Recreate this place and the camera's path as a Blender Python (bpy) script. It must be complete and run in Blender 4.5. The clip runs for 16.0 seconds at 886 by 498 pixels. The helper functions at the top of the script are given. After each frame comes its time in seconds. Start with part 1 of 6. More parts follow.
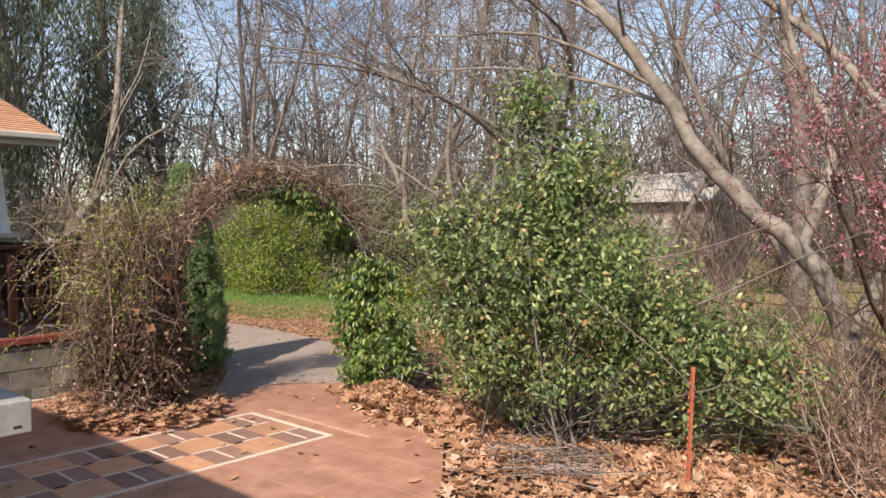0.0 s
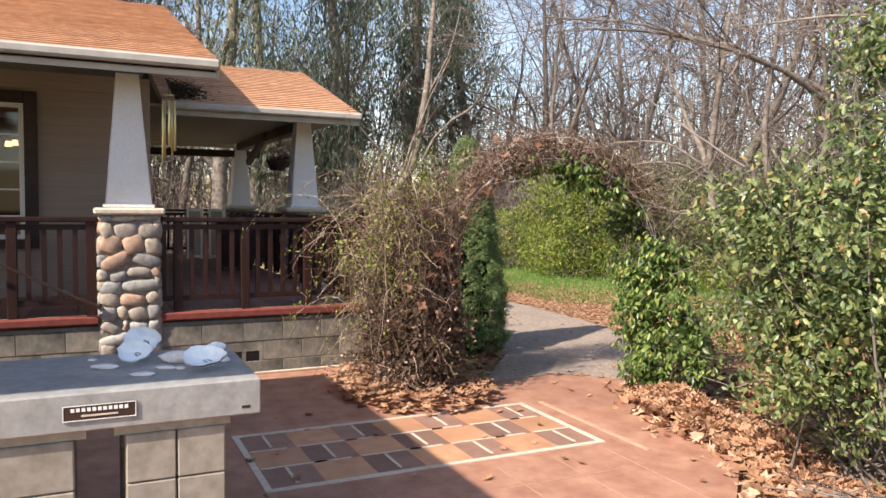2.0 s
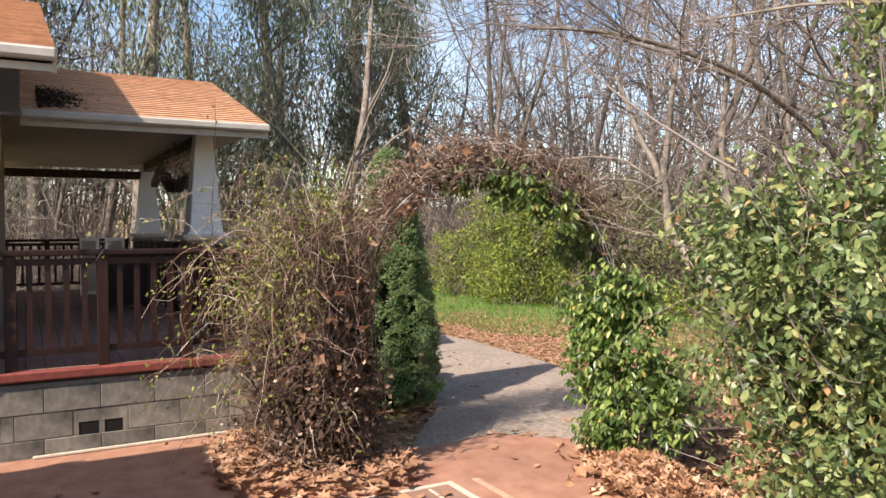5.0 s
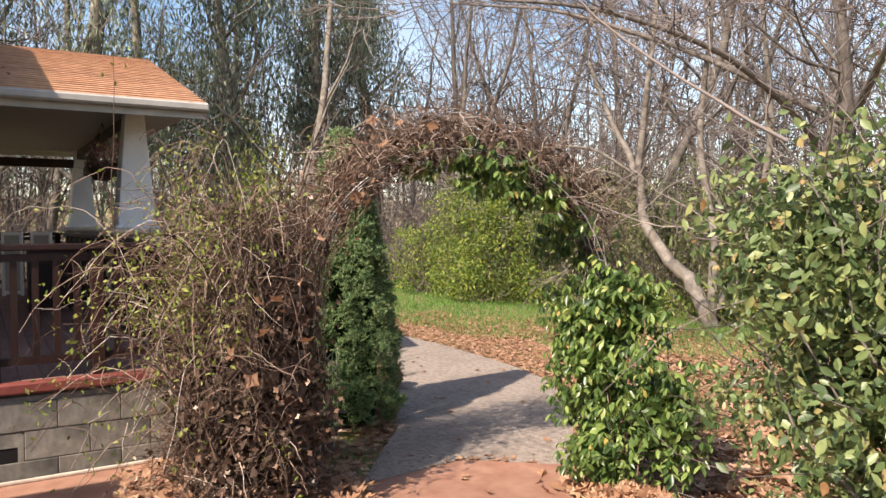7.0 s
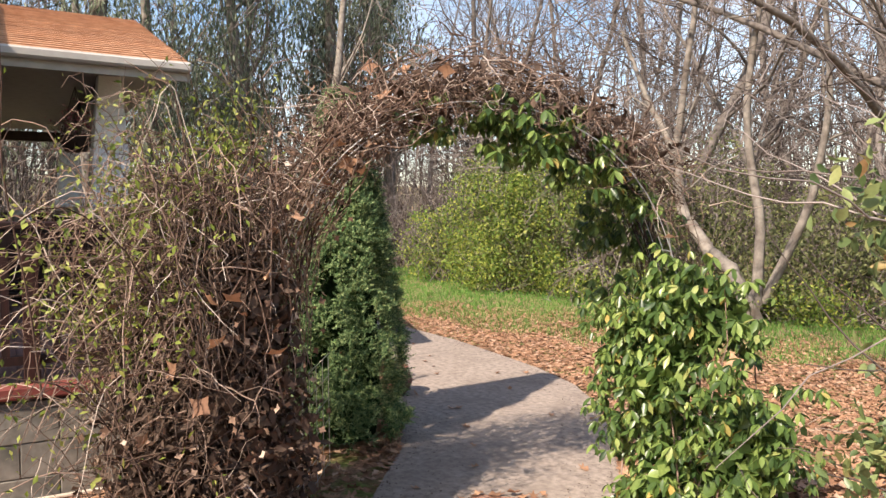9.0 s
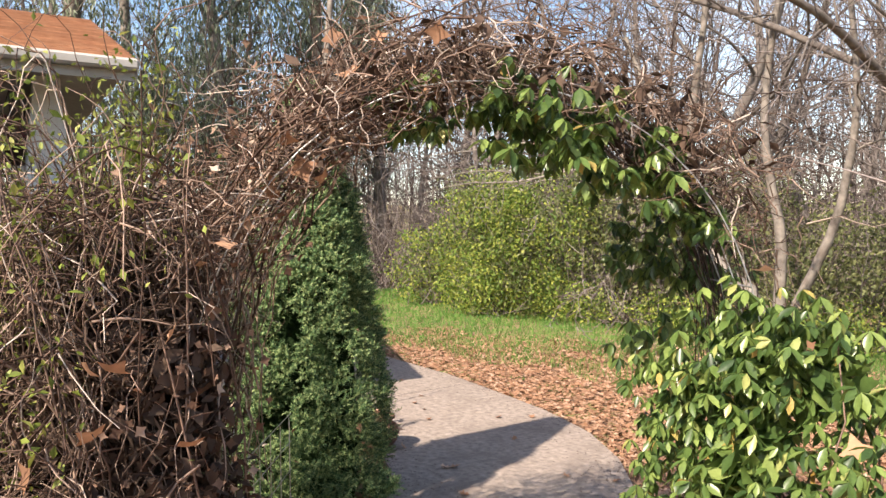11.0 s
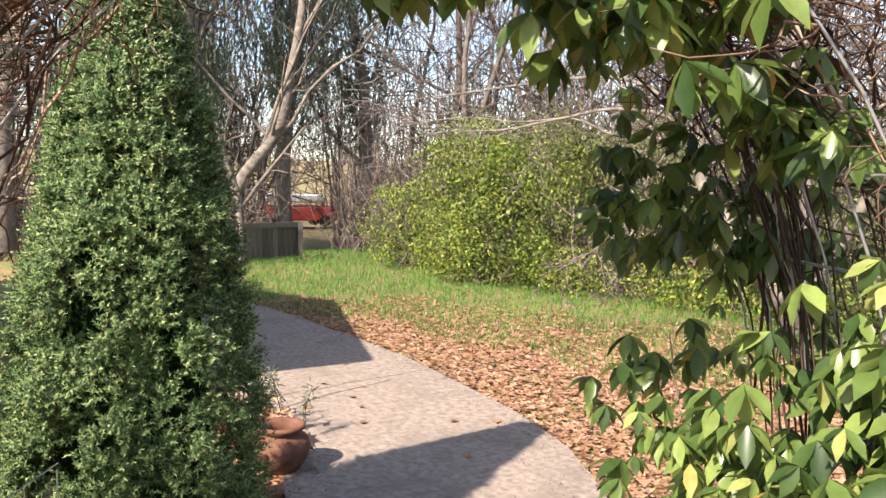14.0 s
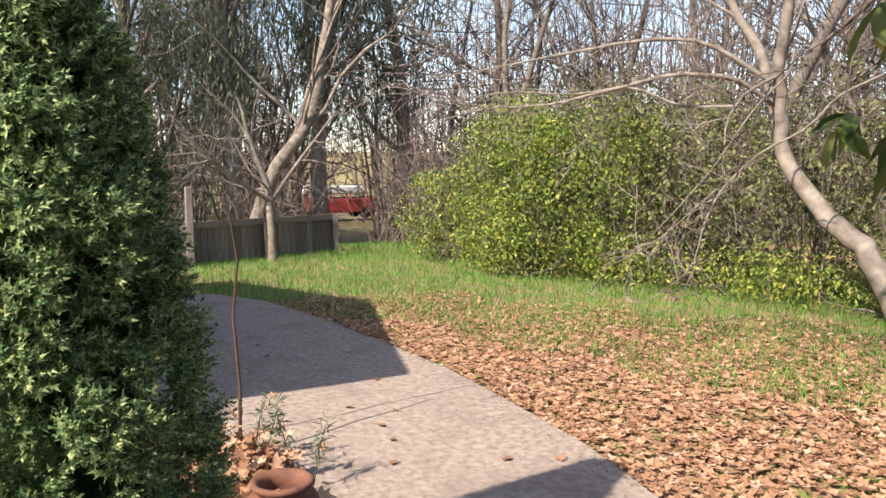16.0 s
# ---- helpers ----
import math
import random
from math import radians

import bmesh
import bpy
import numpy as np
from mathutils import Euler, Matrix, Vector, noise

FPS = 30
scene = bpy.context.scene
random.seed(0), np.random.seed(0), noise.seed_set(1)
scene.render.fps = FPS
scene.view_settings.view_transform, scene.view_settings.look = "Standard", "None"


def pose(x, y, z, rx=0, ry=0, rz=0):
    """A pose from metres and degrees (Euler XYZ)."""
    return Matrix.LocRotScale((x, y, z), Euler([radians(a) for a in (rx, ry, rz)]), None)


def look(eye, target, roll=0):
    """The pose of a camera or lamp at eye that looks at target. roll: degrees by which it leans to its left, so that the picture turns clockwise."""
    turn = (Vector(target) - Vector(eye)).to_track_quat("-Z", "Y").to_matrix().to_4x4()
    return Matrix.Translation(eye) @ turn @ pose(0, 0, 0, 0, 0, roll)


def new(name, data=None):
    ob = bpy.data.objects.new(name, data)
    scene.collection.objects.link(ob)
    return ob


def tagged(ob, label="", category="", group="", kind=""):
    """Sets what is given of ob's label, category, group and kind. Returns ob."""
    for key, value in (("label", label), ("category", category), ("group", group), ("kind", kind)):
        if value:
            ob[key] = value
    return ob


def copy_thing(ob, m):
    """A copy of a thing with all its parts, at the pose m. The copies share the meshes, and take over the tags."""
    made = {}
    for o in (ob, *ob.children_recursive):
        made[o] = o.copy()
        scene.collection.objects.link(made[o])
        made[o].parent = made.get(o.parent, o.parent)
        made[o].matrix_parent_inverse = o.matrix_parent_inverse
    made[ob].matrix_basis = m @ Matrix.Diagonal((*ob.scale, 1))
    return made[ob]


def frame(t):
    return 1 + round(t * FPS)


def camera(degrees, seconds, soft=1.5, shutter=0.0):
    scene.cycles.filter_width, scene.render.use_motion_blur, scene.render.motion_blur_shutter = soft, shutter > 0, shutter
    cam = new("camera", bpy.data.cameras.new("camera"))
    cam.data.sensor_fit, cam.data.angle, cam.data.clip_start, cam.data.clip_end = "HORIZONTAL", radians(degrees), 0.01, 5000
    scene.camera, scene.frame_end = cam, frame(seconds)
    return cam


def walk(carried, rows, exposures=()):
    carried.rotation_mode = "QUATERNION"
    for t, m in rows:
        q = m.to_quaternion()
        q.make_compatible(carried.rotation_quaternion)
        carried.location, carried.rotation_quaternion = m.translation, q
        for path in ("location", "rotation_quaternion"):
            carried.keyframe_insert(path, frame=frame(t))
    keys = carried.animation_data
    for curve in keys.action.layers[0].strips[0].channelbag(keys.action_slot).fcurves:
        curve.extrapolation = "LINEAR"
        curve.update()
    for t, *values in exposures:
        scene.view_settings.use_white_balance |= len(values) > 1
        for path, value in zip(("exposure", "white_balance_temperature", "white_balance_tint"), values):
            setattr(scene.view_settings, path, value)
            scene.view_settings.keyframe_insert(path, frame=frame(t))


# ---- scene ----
cam = camera(60.8, 16.0)
METRES, EYE, TILT, LEAN, TURN = 8.0, 1.77, 0.0, 0.0, 42.0
ROWS = [
    (0.0, 0.0, 0.0, 0.0, -0.01, -1.88, 0.21),
    (0.5, 0.0064, 0.0256, 0.002, 4.69, -1.81, 0.64),
    (1.0, 0.0164, 0.0466, 0.0004, 11.01, -2.5, -0.61),
    (1.5, 0.0173, 0.0669, -0.0043, 18.54, -3.41, -1.02),
    (2.0, 0.0074, 0.0958, -0.0053, 22.68, -3.33, -0.7),
    (2.5, 0.0041, 0.1227, -0.0041, 25.27, -2.66, -0.01),
    (3.0, 0.0067, 0.155, -0.0009, 27.0, -1.94, -0.43),
    (3.5, -0.0002, 0.182, -0.0021, 27.92, -1.57, -0.14),
    (4.0, -0.0133, 0.2123, -0.0001, 25.93, -0.88, 0.3),
    (4.5, -0.0182, 0.2462, -0.0031, 21.6, -1.24, 0.23),
    (7.0, -0.0583, 0.3865, -0.0083, 16.29, -1.91, 0.19),
    (7.5, -0.0702, 0.4164, -0.0133, 16.56, -2.76, 0.09),
    (8.0, -0.0827, 0.4489, -0.0125, 16.1, -2.65, 0.65),
    (8.5, -0.0879, 0.4851, -0.0126, 16.24, -2.47, 0.23),
    (9.0, -0.0955, 0.517, -0.0138, 17.66, -2.98, -0.4),
    (11.5, -0.1403, 0.6691, -0.0121, 16.92, -1.5, -0.02),
    (12.0, -0.1431, 0.7013, -0.0164, 16.91, -1.92, 0.14),
    (12.5, -0.1412, 0.7348, -0.0197, 17.96, -2.74, -0.65),
    (13.0, -0.1444, 0.7663, -0.0219, 16.51, -3.15, -0.93),
    (13.5, -0.1474, 0.8002, -0.0214, 14.68, -3.07, 0.06),
    (14.0, -0.146, 0.8353, -0.0221, 16.89, -4.6, -1.31),
    (14.5, -0.1514, 0.865, -0.024, 17.81, -6.41, -2.26),
    (15.0, -0.1676, 0.894, -0.0244, 17.31, -6.39, -0.8),
    (15.5, -0.1789, 0.9239, -0.0281, 18.27, -5.9, 0.2),
    (16.0, -0.1853, 0.9617, -0.0285, 20.04, -5.49, 0.47),
]
walk(cam, [(t, pose(0, 0, EYE, TILT, LEAN, TURN) @ pose(METRES * x, METRES * y, METRES * z, 90 + pitch, roll, yaw)) for t, x, y, z, yaw, pitch, roll in ROWS],
     exposures=[(0.0, 0.64, 7100, 14), (1.5, 0.9, 7100, 14), (3.5, 1.02, 7100, 14), (7.0, 0.97, 7100, 14), (11.5, 1.22, 7100, 14), (14.5, 1.32, 7100, 14), (16.0, 1.15, 7100, 14)])

# ---- world, sun and exposure ----
world = bpy.data.worlds.new("sky")
scene.world = world
world.use_nodes = True
wn = world.node_tree.nodes
sky = wn.new("ShaderNodeTexSky")
sky.sky_type, sky.sun_disc = 'NISHITA', False
SUN = Vector((0.36, -1.06, 1.0)).normalized()
sky.sun_elevation = math.asin(SUN.z)
sky.sun_rotation = math.atan2(SUN.x, SUN.y)
sky.air_density, sky.dust_density, sky.ozone_density = 1.0, 1.0, 1.0
hs, cloud, cr = wn.new("ShaderNodeHueSaturation"), wn.new("ShaderNodeTexNoise"), wn.new("ShaderNodeMapRange")
cloud.inputs["Scale"].default_value, cloud.inputs["Detail"].default_value = 3.5, 6
cr.inputs["From Min"].default_value, cr.inputs["From Max"].default_value = 0.35, 0.65
cr.inputs["To Min"].default_value, cr.inputs["To Max"].default_value = 1.25, 0.8
coord = wn.new("ShaderNodeTexCoord")
for a, b in ((coord.outputs["Generated"], cloud.inputs["Vector"]), (cloud.outputs[0], cr.inputs["Value"]), (cr.outputs[0], hs.inputs["Saturation"]), (sky.outputs[0], hs.inputs["Color"]), (hs.outputs[0], wn["Background"].inputs[0])):
    world.node_tree.links.new(a, b)
wn["Background"].inputs[1].default_value = 0.13
sun = new("sun", bpy.data.lights.new("sun", 'SUN'))
sun.data.energy, sun.data.angle, sun.data.color = 4.5, radians(0.6), (1.0, 0.93, 0.83)
sun.matrix_world = look(SUN * 50, (0, 0, 0))
rng = np.random.default_rng(7)


# ---- materials ----
def material(name, rough=0.8, metal=0.0, spec=0.3):
    m = bpy.data.materials.new(name)
    m.use_nodes = True
    b = m.node_tree.nodes["Principled BSDF"]
    b.inputs["Roughness"].default_value, b.inputs["Metallic"].default_value = rough, metal
    b.inputs["Specular IOR Level"].default_value = spec
    return m, m.node_tree, b


def ramp(nt, fac, stops):
    r = nt.nodes.new("ShaderNodeValToRGB")
    while len(r.color_ramp.elements) < len(stops):
        r.color_ramp.elements.new(0.5)
    for e, (p, c) in zip(r.color_ramp.elements, stops):
        e.position, e.color = p, (*c, 1)
    nt.links.new(fac, r.inputs[0])
    return r.outputs[0]


def noise_of(nt, scale, detail=6, rough=0.6, stretch=None):
    co = nt.nodes.new("ShaderNodeTexCoord")
    n = nt.nodes.new("ShaderNodeTexNoise")
    n.inputs["Scale"].default_value, n.inputs["Detail"].default_value, n.inputs["Roughness"].default_value = scale, detail, rough
    src = co.outputs["Object"]
    if stretch:
        mp = nt.nodes.new("ShaderNodeMapping")
        mp.inputs["Scale"].default_value = stretch
        nt.links.new(src, mp.inputs[0])
        src = mp.outputs[0]
    nt.links.new(src, n.inputs["Vector"])
    return n.outputs[0]


def mixed(nt, kind, fac, a, b):
    m = nt.nodes.new("ShaderNodeMix")
    m.data_type, m.blend_type = 'RGBA', kind
    if isinstance(fac, float):
        m.inputs[0].default_value = fac
    else:
        nt.links.new(fac, m.inputs[0])
    for s, v in ((m.inputs[6], a), (m.inputs[7], b)):
        if isinstance(v, tuple):
            s.default_value = (*v, 1)
        else:
            nt.links.new(v, s)
    return m.outputs[2]


def bumped(nt, b, height, strength=0.4, dist=0.01):
    n = nt.nodes.new("ShaderNodeBump")
    n.inputs["Strength"].default_value, n.inputs["Distance"].default_value = strength, dist
    nt.links.new(height, n.inputs["Height"])
    nt.links.new(n.outputs[0], b.inputs["Normal"])


def rough_stuff(name, dark, light, scale=8, rough=0.85, bump=0.4, dist=0.01, big=1.2, bigmix=0.5, stain=None, stretch=None, per_object=0.0, spec=0.3, bstretch=None):
    """A surface with grain and large patches; per_object varies it from piece to piece."""
    m, nt, b = material(name, rough, spec=spec)
    n1, n2 = noise_of(nt, scale, 8, stretch=stretch), noise_of(nt, big, 4, stretch=bstretch)
    c = ramp(nt, n1, [(0.3, dark), (0.7, light)])
    if stain:
        c = mixed(nt, 'MIX', ramp(nt, n2, [(0.5, (0, 0, 0)), (0.72, (bigmix,) * 3)]), c, stain)
    else:
        c = mixed(nt, 'MULTIPLY', bigmix, c, ramp(nt, n2, [(0.3, (0.6, 0.6, 0.6)), (0.7, (1.15, 1.15, 1.15))]))
    if per_object:
        oi = nt.nodes.new("ShaderNodeObjectInfo")
        k = 1 - per_object
        c = mixed(nt, 'MULTIPLY', 1.0, c, ramp(nt, oi.outputs["Random"], [(0, (k, k, k)), (1, (1.1, 1.08, 1.05))]))
    nt.links.new(c, b.inputs["Base Color"])
    bumped(nt, b, n1, bump, dist)
    return m


def leafy(name, stops, rough=0.45, trans=0.3, spec=0.5, scale=40):
    """Leaves: each island takes its own colour of the ramp; some light comes through."""
    m, nt, b = material(name, rough, spec=spec)
    g = nt.nodes.new("ShaderNodeNewGeometry")
    c = ramp(nt, g.outputs["Random Per Island"], stops)
    n = noise_of(nt, scale, 3)
    c = mixed(nt, 'MULTIPLY', 0.6, c, ramp(nt, n, [(0.3, (0.65, 0.65, 0.65)), (0.7, (1.2, 1.2, 1.2))]))
    nt.links.new(c, b.inputs["Base Color"])
    t = nt.nodes.new("ShaderNodeBsdfTranslucent")
    nt.links.new(c, t.inputs[0])
    mx = nt.nodes.new("ShaderNodeMixShader")
    mx.inputs[0].default_value = trans
    nt.links.new(b.outputs[0], mx.inputs[1])
    nt.links.new(t.outputs[0], mx.inputs[2])
    nt.links.new(mx.outputs[0], nt.nodes["Material Output"].inputs[0])
    return m


M_PATIO = rough_stuff("stained_patio", (0.27, 0.125, 0.085), (0.45, 0.25, 0.175), 5, 0.6, 0.25, 0.004, 0.7, 0.45, (0.20, 0.11, 0.08))
M_PATH = rough_stuff("path_concrete", (0.19, 0.152, 0.128), (0.40, 0.33, 0.28), 19, 0.92, 0.4, 0.004, 2.2, 0.8, (0.20, 0.16, 0.135))
M_GROUT = rough_stuff("pale_grout", (0.50, 0.42, 0.34), (0.68, 0.58, 0.48), 20, 0.9, 0.3, 0.003)
M_BLOCK = rough_stuff("grey_block", (0.17, 0.155, 0.135), (0.31, 0.285, 0.245), 14, 0.95, 0.5, 0.006, 2.3, 0.9, (0.07, 0.07, 0.062), per_object=0.3)
M_MORTAR = rough_stuff("grey_mortar", (0.15, 0.13, 0.11), (0.25, 0.22, 0.19), 25, 0.95, 0.5, 0.004)
M_JOINT = rough_stuff("pier_mortar", (0.22, 0.195, 0.165), (0.34, 0.305, 0.265), 25, 0.95, 0.5, 0.006)
M_LEG = rough_stuff("pale_leg_block", (0.22, 0.20, 0.17), (0.35, 0.325, 0.28), 14, 0.95, 0.5, 0.006, 1.6, 0.5, (0.24, 0.225, 0.20), per_object=0.15)
M_SLAB = rough_stuff("slate_slab", (0.23, 0.232, 0.23), (0.35, 0.352, 0.346), 18, 0.5, 0.12, 0.002, 2.5, 0.5, (0.13, 0.14, 0.145))
M_WHITE = rough_stuff("white_stucco", (0.68, 0.68, 0.67), (0.82, 0.82, 0.81), 60, 0.85, 0.35, 0.003, 3, 0.25, (0.55, 0.53, 0.5))
M_TRIM = rough_stuff("gutter_paint", (0.36, 0.335, 0.305), (0.48, 0.45, 0.41), 6, 0.55, 0.1, 0.002, 2, 0.3, (0.40, 0.36, 0.32))
M_CEIL = rough_stuff("porch_ceiling_paint", (0.34, 0.31, 0.28), (0.42, 0.39, 0.355), 12, 0.8, 0.1, 0.002, 2, 0.2, (0.4, 0.37, 0.33))
M_SIDING = rough_stuff("taupe_siding", (0.30, 0.235, 0.195), (0.37, 0.295, 0.25), 10, 0.75, 0.15, 0.002, 2, 0.2, (0.26, 0.2, 0.17), stretch=(1, 0.1, 4))
M_RAIL = rough_stuff("brown_stain", (0.014, 0.006, 0.005), (0.042, 0.014, 0.011), 12, 0.5, 0.3, 0.003, 3, 0.3, (0.03, 0.014, 0.01), stretch=(4, 4, 0.6), per_object=0.25)
M_RIM = rough_stuff("red_paint", (0.15, 0.035, 0.03), (0.24, 0.065, 0.05), 10, 0.6, 0.25, 0.003, 3, 0.4, (0.17, 0.05, 0.04))
M_DECK = rough_stuff("deck_boards", (0.24, 0.13, 0.105), (0.36, 0.21, 0.175), 10, 0.7, 0.3, 0.003, 2, 0.4, (0.13, 0.09, 0.075), stretch=(0.4, 5, 1), per_object=0.2)
M_DARK = rough_stuff("dark_trim", (0.03, 0.018, 0.014), (0.055, 0.033, 0.026), 10, 0.5, 0.2, 0.002)
M_ROOF = rough_stuff("orange_shingle", (0.43, 0.235, 0.14), (0.61, 0.385, 0.25), 14, 0.95, 0.5, 0.006, 2.5, 0.55, (0.33, 0.185, 0.12), stretch=(1, 0.6, 1), per_object=0.12, bstretch=(6, 0.8, 1))
M_FENCE = rough_stuff("weathered_boards", (0.13, 0.115, 0.105), (0.24, 0.215, 0.195), 10, 0.9, 0.5, 0.004, 3, 0.6, (0.07, 0.06, 0.055), stretch=(3, 3, 0.3), per_object=0.4)
M_BARK = rough_stuff("grey_bark", (0.085, 0.07, 0.062), (0.22, 0.19, 0.17), 10, 0.95, 0.6, 0.02, 1.5, 0.5, (0.14, 0.115, 0.09))
M_PALE_BARK = rough_stuff("pale_mottled_bark", (0.10, 0.083, 0.072), (0.30, 0.265, 0.225), 7, 0.9, 0.5, 0.012, 3.2, 0.8, (0.11, 0.082, 0.062))
M_RUST = rough_stuff("red_painted_steel", (0.30, 0.07, 0.04), (0.42, 0.13, 0.07), 30, 0.6, 0.3, 0.002, 8, 0.5, (0.2, 0.09, 0.05))
M_CLAY = rough_stuff("terracotta", (0.13, 0.058, 0.04), (0.21, 0.10, 0.068), 20, 0.8, 0.3, 0.003, 6, 0.5, (0.2, 0.10, 0.07))
M_BRASS = material("chime_metal", 0.35, 0.6)[0]
M_BRASS.node_tree.nodes["Principled BSDF"].inputs["Base Color"].default_value = (0.62, 0.52, 0.26, 1)
M_GLASS = material("window_glass", 0.03, 0.0, 0.5)[0]
gb = M_GLASS.node_tree.nodes["Principled BSDF"]
gb.inputs["Transmission Weight"].default_value, gb.inputs["Base Color"].default_value = 1.0, (0.8, 0.83, 0.85, 1)
M_WIRE = material("galvanised_wire", 0.4, 0.7)[0]
M_WIRE.node_tree.nodes["Principled BSDF"].inputs["Base Color"].default_value = (0.5, 0.5, 0.5, 1)

M_VINE = leafy("dry_vine_stem", [(0, (0.05, 0.03, 0.022)), (0.45, (0.19, 0.12, 0.09)), (0.8, (0.38, 0.275, 0.215)), (1, (0.58, 0.49, 0.42))], 0.85, 0.0, 0.2, 9)
M_TWIG = leafy("grey_brown_twig", [(0, (0.075, 0.058, 0.052)), (0.5, (0.17, 0.138, 0.125)), (1, (0.32, 0.275, 0.255))], 0.9, 0.0, 0.1, 3)
L_BUSH = leafy("glossy_bush_leaf", [(0, (0.055, 0.095, 0.036)), (0.5, (0.155, 0.215, 0.08)), (0.85, (0.28, 0.33, 0.13)), (0.97, (0.36, 0.36, 0.14)), (1, (0.45, 0.25, 0.12))], 0.42)
L_VINE = leafy("glossy_vine_leaf", [(0, (0.045, 0.09, 0.03)), (0.5, (0.13, 0.21, 0.055)), (0.93, (0.31, 0.41, 0.12)), (0.98, (0.46, 0.48, 0.17)), (1, (0.58, 0.36, 0.10))], 0.32, 0.42)
L_JUN = leafy("juniper_needles", [(0, (0.034, 0.078, 0.032)), (0.5, (0.12, 0.215, 0.082)), (1, (0.42, 0.50, 0.22))], 0.6, 0.2, 0.3)
L_DRY = leafy("dry_leaf", [(0, (0.21, 0.11, 0.068)), (0.4, (0.38, 0.21, 0.125)), (0.8, (0.50, 0.295, 0.185)), (1, (0.58, 0.40, 0.29))], 0.75, 0.15, 0.2)
L_BROWN = leafy("old_dry_leaf", [(0, (0.09, 0.05, 0.035)), (0.5, (0.21, 0.125, 0.085)), (0.85, (0.36, 0.24, 0.17)), (1, (0.55, 0.44, 0.35))], 0.8, 0.1, 0.2)
L_THICK = leafy("thicket_leaf", [(0, (0.06, 0.11, 0.025)), (0.5, (0.18, 0.275, 0.05)), (1, (0.46, 0.47, 0.10))], 0.6, 0.35, 0.3)
L_OLIVE = leafy("olive_leaf", [(0, (0.065, 0.075, 0.035)), (0.5, (0.16, 0.185, 0.07)), (1, (0.31, 0.31, 0.14))], 0.6, 0.35, 0.3)
L_EUC = leafy("eucalyptus_leaf", [(0, (0.09, 0.115, 0.075)), (0.5, (0.20, 0.24, 0.15)), (1, (0.38, 0.41, 0.29))], 0.45, 0.4, 0.4)
L_GRASS = leafy("grass_blade", [(0, (0.055, 0.15, 0.028)), (0.6, (0.12, 0.29, 0.05)), (1, (0.26, 0.38, 0.11))], 0.6, 0.3, 0.3)
L_YOUNG = leafy("young_leaf", [(0, (0.11, 0.16, 0.03)), (0.6, (0.26, 0.31, 0.06)), (1, (0.42, 0.42, 0.12))], 0.5, 0.35, 0.3)
L_PINK = leafy("pink_bud", [(0, (0.22, 0.05, 0.08)), (0.5, (0.40, 0.16, 0.20)), (1, (0.60, 0.42, 0.42))], 0.7, 0.3, 0.2)


# ---- builders ----
def link(name, me, mat=None, parent=None, label="", kind=""):
    ob = new(name, me)
    if mat and not me.materials:
        me.materials.append(mat)
    ob.parent = parent
    tagged(ob, label=label, kind=kind)
    return ob


def part(name, bm, mat, parent=None, label="", smooth=False, kind=""):
    me = bpy.data.meshes.new(name)
    bm.to_mesh(me)
    bm.free()
    if smooth:
        me.shade_smooth()
    return link(name, me, mat, parent, label, kind)


def arrays(name, v, faces, smooth=False):
    """A mesh out of an array of corners and one or more arrays of faces."""
    me = bpy.data.meshes.new(name)
    if not isinstance(faces, list):
        faces = [faces]
    idx = np.concatenate([f.ravel() for f in faces]).astype(np.int32)
    tot = np.concatenate([np.full(len(f), f.shape[1]) for f in faces]).astype(np.int32)
    me.vertices.add(len(v))
    me.vertices.foreach_set("co", np.asarray(v, dtype=np.float32).ravel())
    me.loops.add(len(idx))
    me.loops.foreach_set("vertex_index", idx)
    me.polygons.add(len(tot))
    me.polygons.foreach_set("loop_start", np.concatenate([[0], np.cumsum(tot)[:-1]]).astype(np.int32))
    me.update(calc_edges=True)
    if smooth:
        me.shade_smooth()
    return me


def box(x0, x1, y0, y1, z0, z1, bevel=0.0, bm=None):
    bm = bm or bmesh.new()
    m = Matrix.Translation(((x0 + x1) / 2, (y0 + y1) / 2, (z0 + z1) / 2)) @ Matrix.Diagonal((x1 - x0, y1 - y0, z1 - z0, 1))
    r = bmesh.ops.create_cube(bm, size=1, matrix=m)
    if bevel:
        ed = list({e for v in r["verts"] for e in v.link_edges})
        bmesh.ops.bevel(bm, geom=ed, offset=bevel, segments=1, affect='EDGES')
    return bm


def beam(a, b, w, h, bevel=0.0, bm=None):
    """A bar of section w x h from a to b."""
    a, b = Vector(a), Vector(b)
    bm = bm or bmesh.new()
    q = (b - a).to_track_quat('Z', 'Y').to_matrix().to_4x4()
    m = Matrix.Translation((a + b) / 2) @ q @ Matrix.Diagonal((w, h, (b - a).length, 1))
    r = bmesh.ops.create_cube(bm, size=1, matrix=m)
    if bevel:
        bmesh.ops.bevel(bm, geom=list({e for v in r["verts"] for e in v.link_edges}), offset=bevel, segments=1, affect='EDGES')
    return bm


def prism(outline, z0, z1, bm=None):
    """A slab of the given outline, counter-clockwise."""
    bm = bm or bmesh.new()
    lo, hi = [bm.verts.new((x, y, z0)) for x, y in outline], [bm.verts.new((x, y, z1)) for x, y in outline]
    bm.faces.new(hi)
    bm.faces.new(lo[::-1])
    n = len(lo)
    for i in range(n):
        bm.faces.new((lo[i], lo[(i + 1) % n], hi[(i + 1) % n], hi[i]))
    return bm


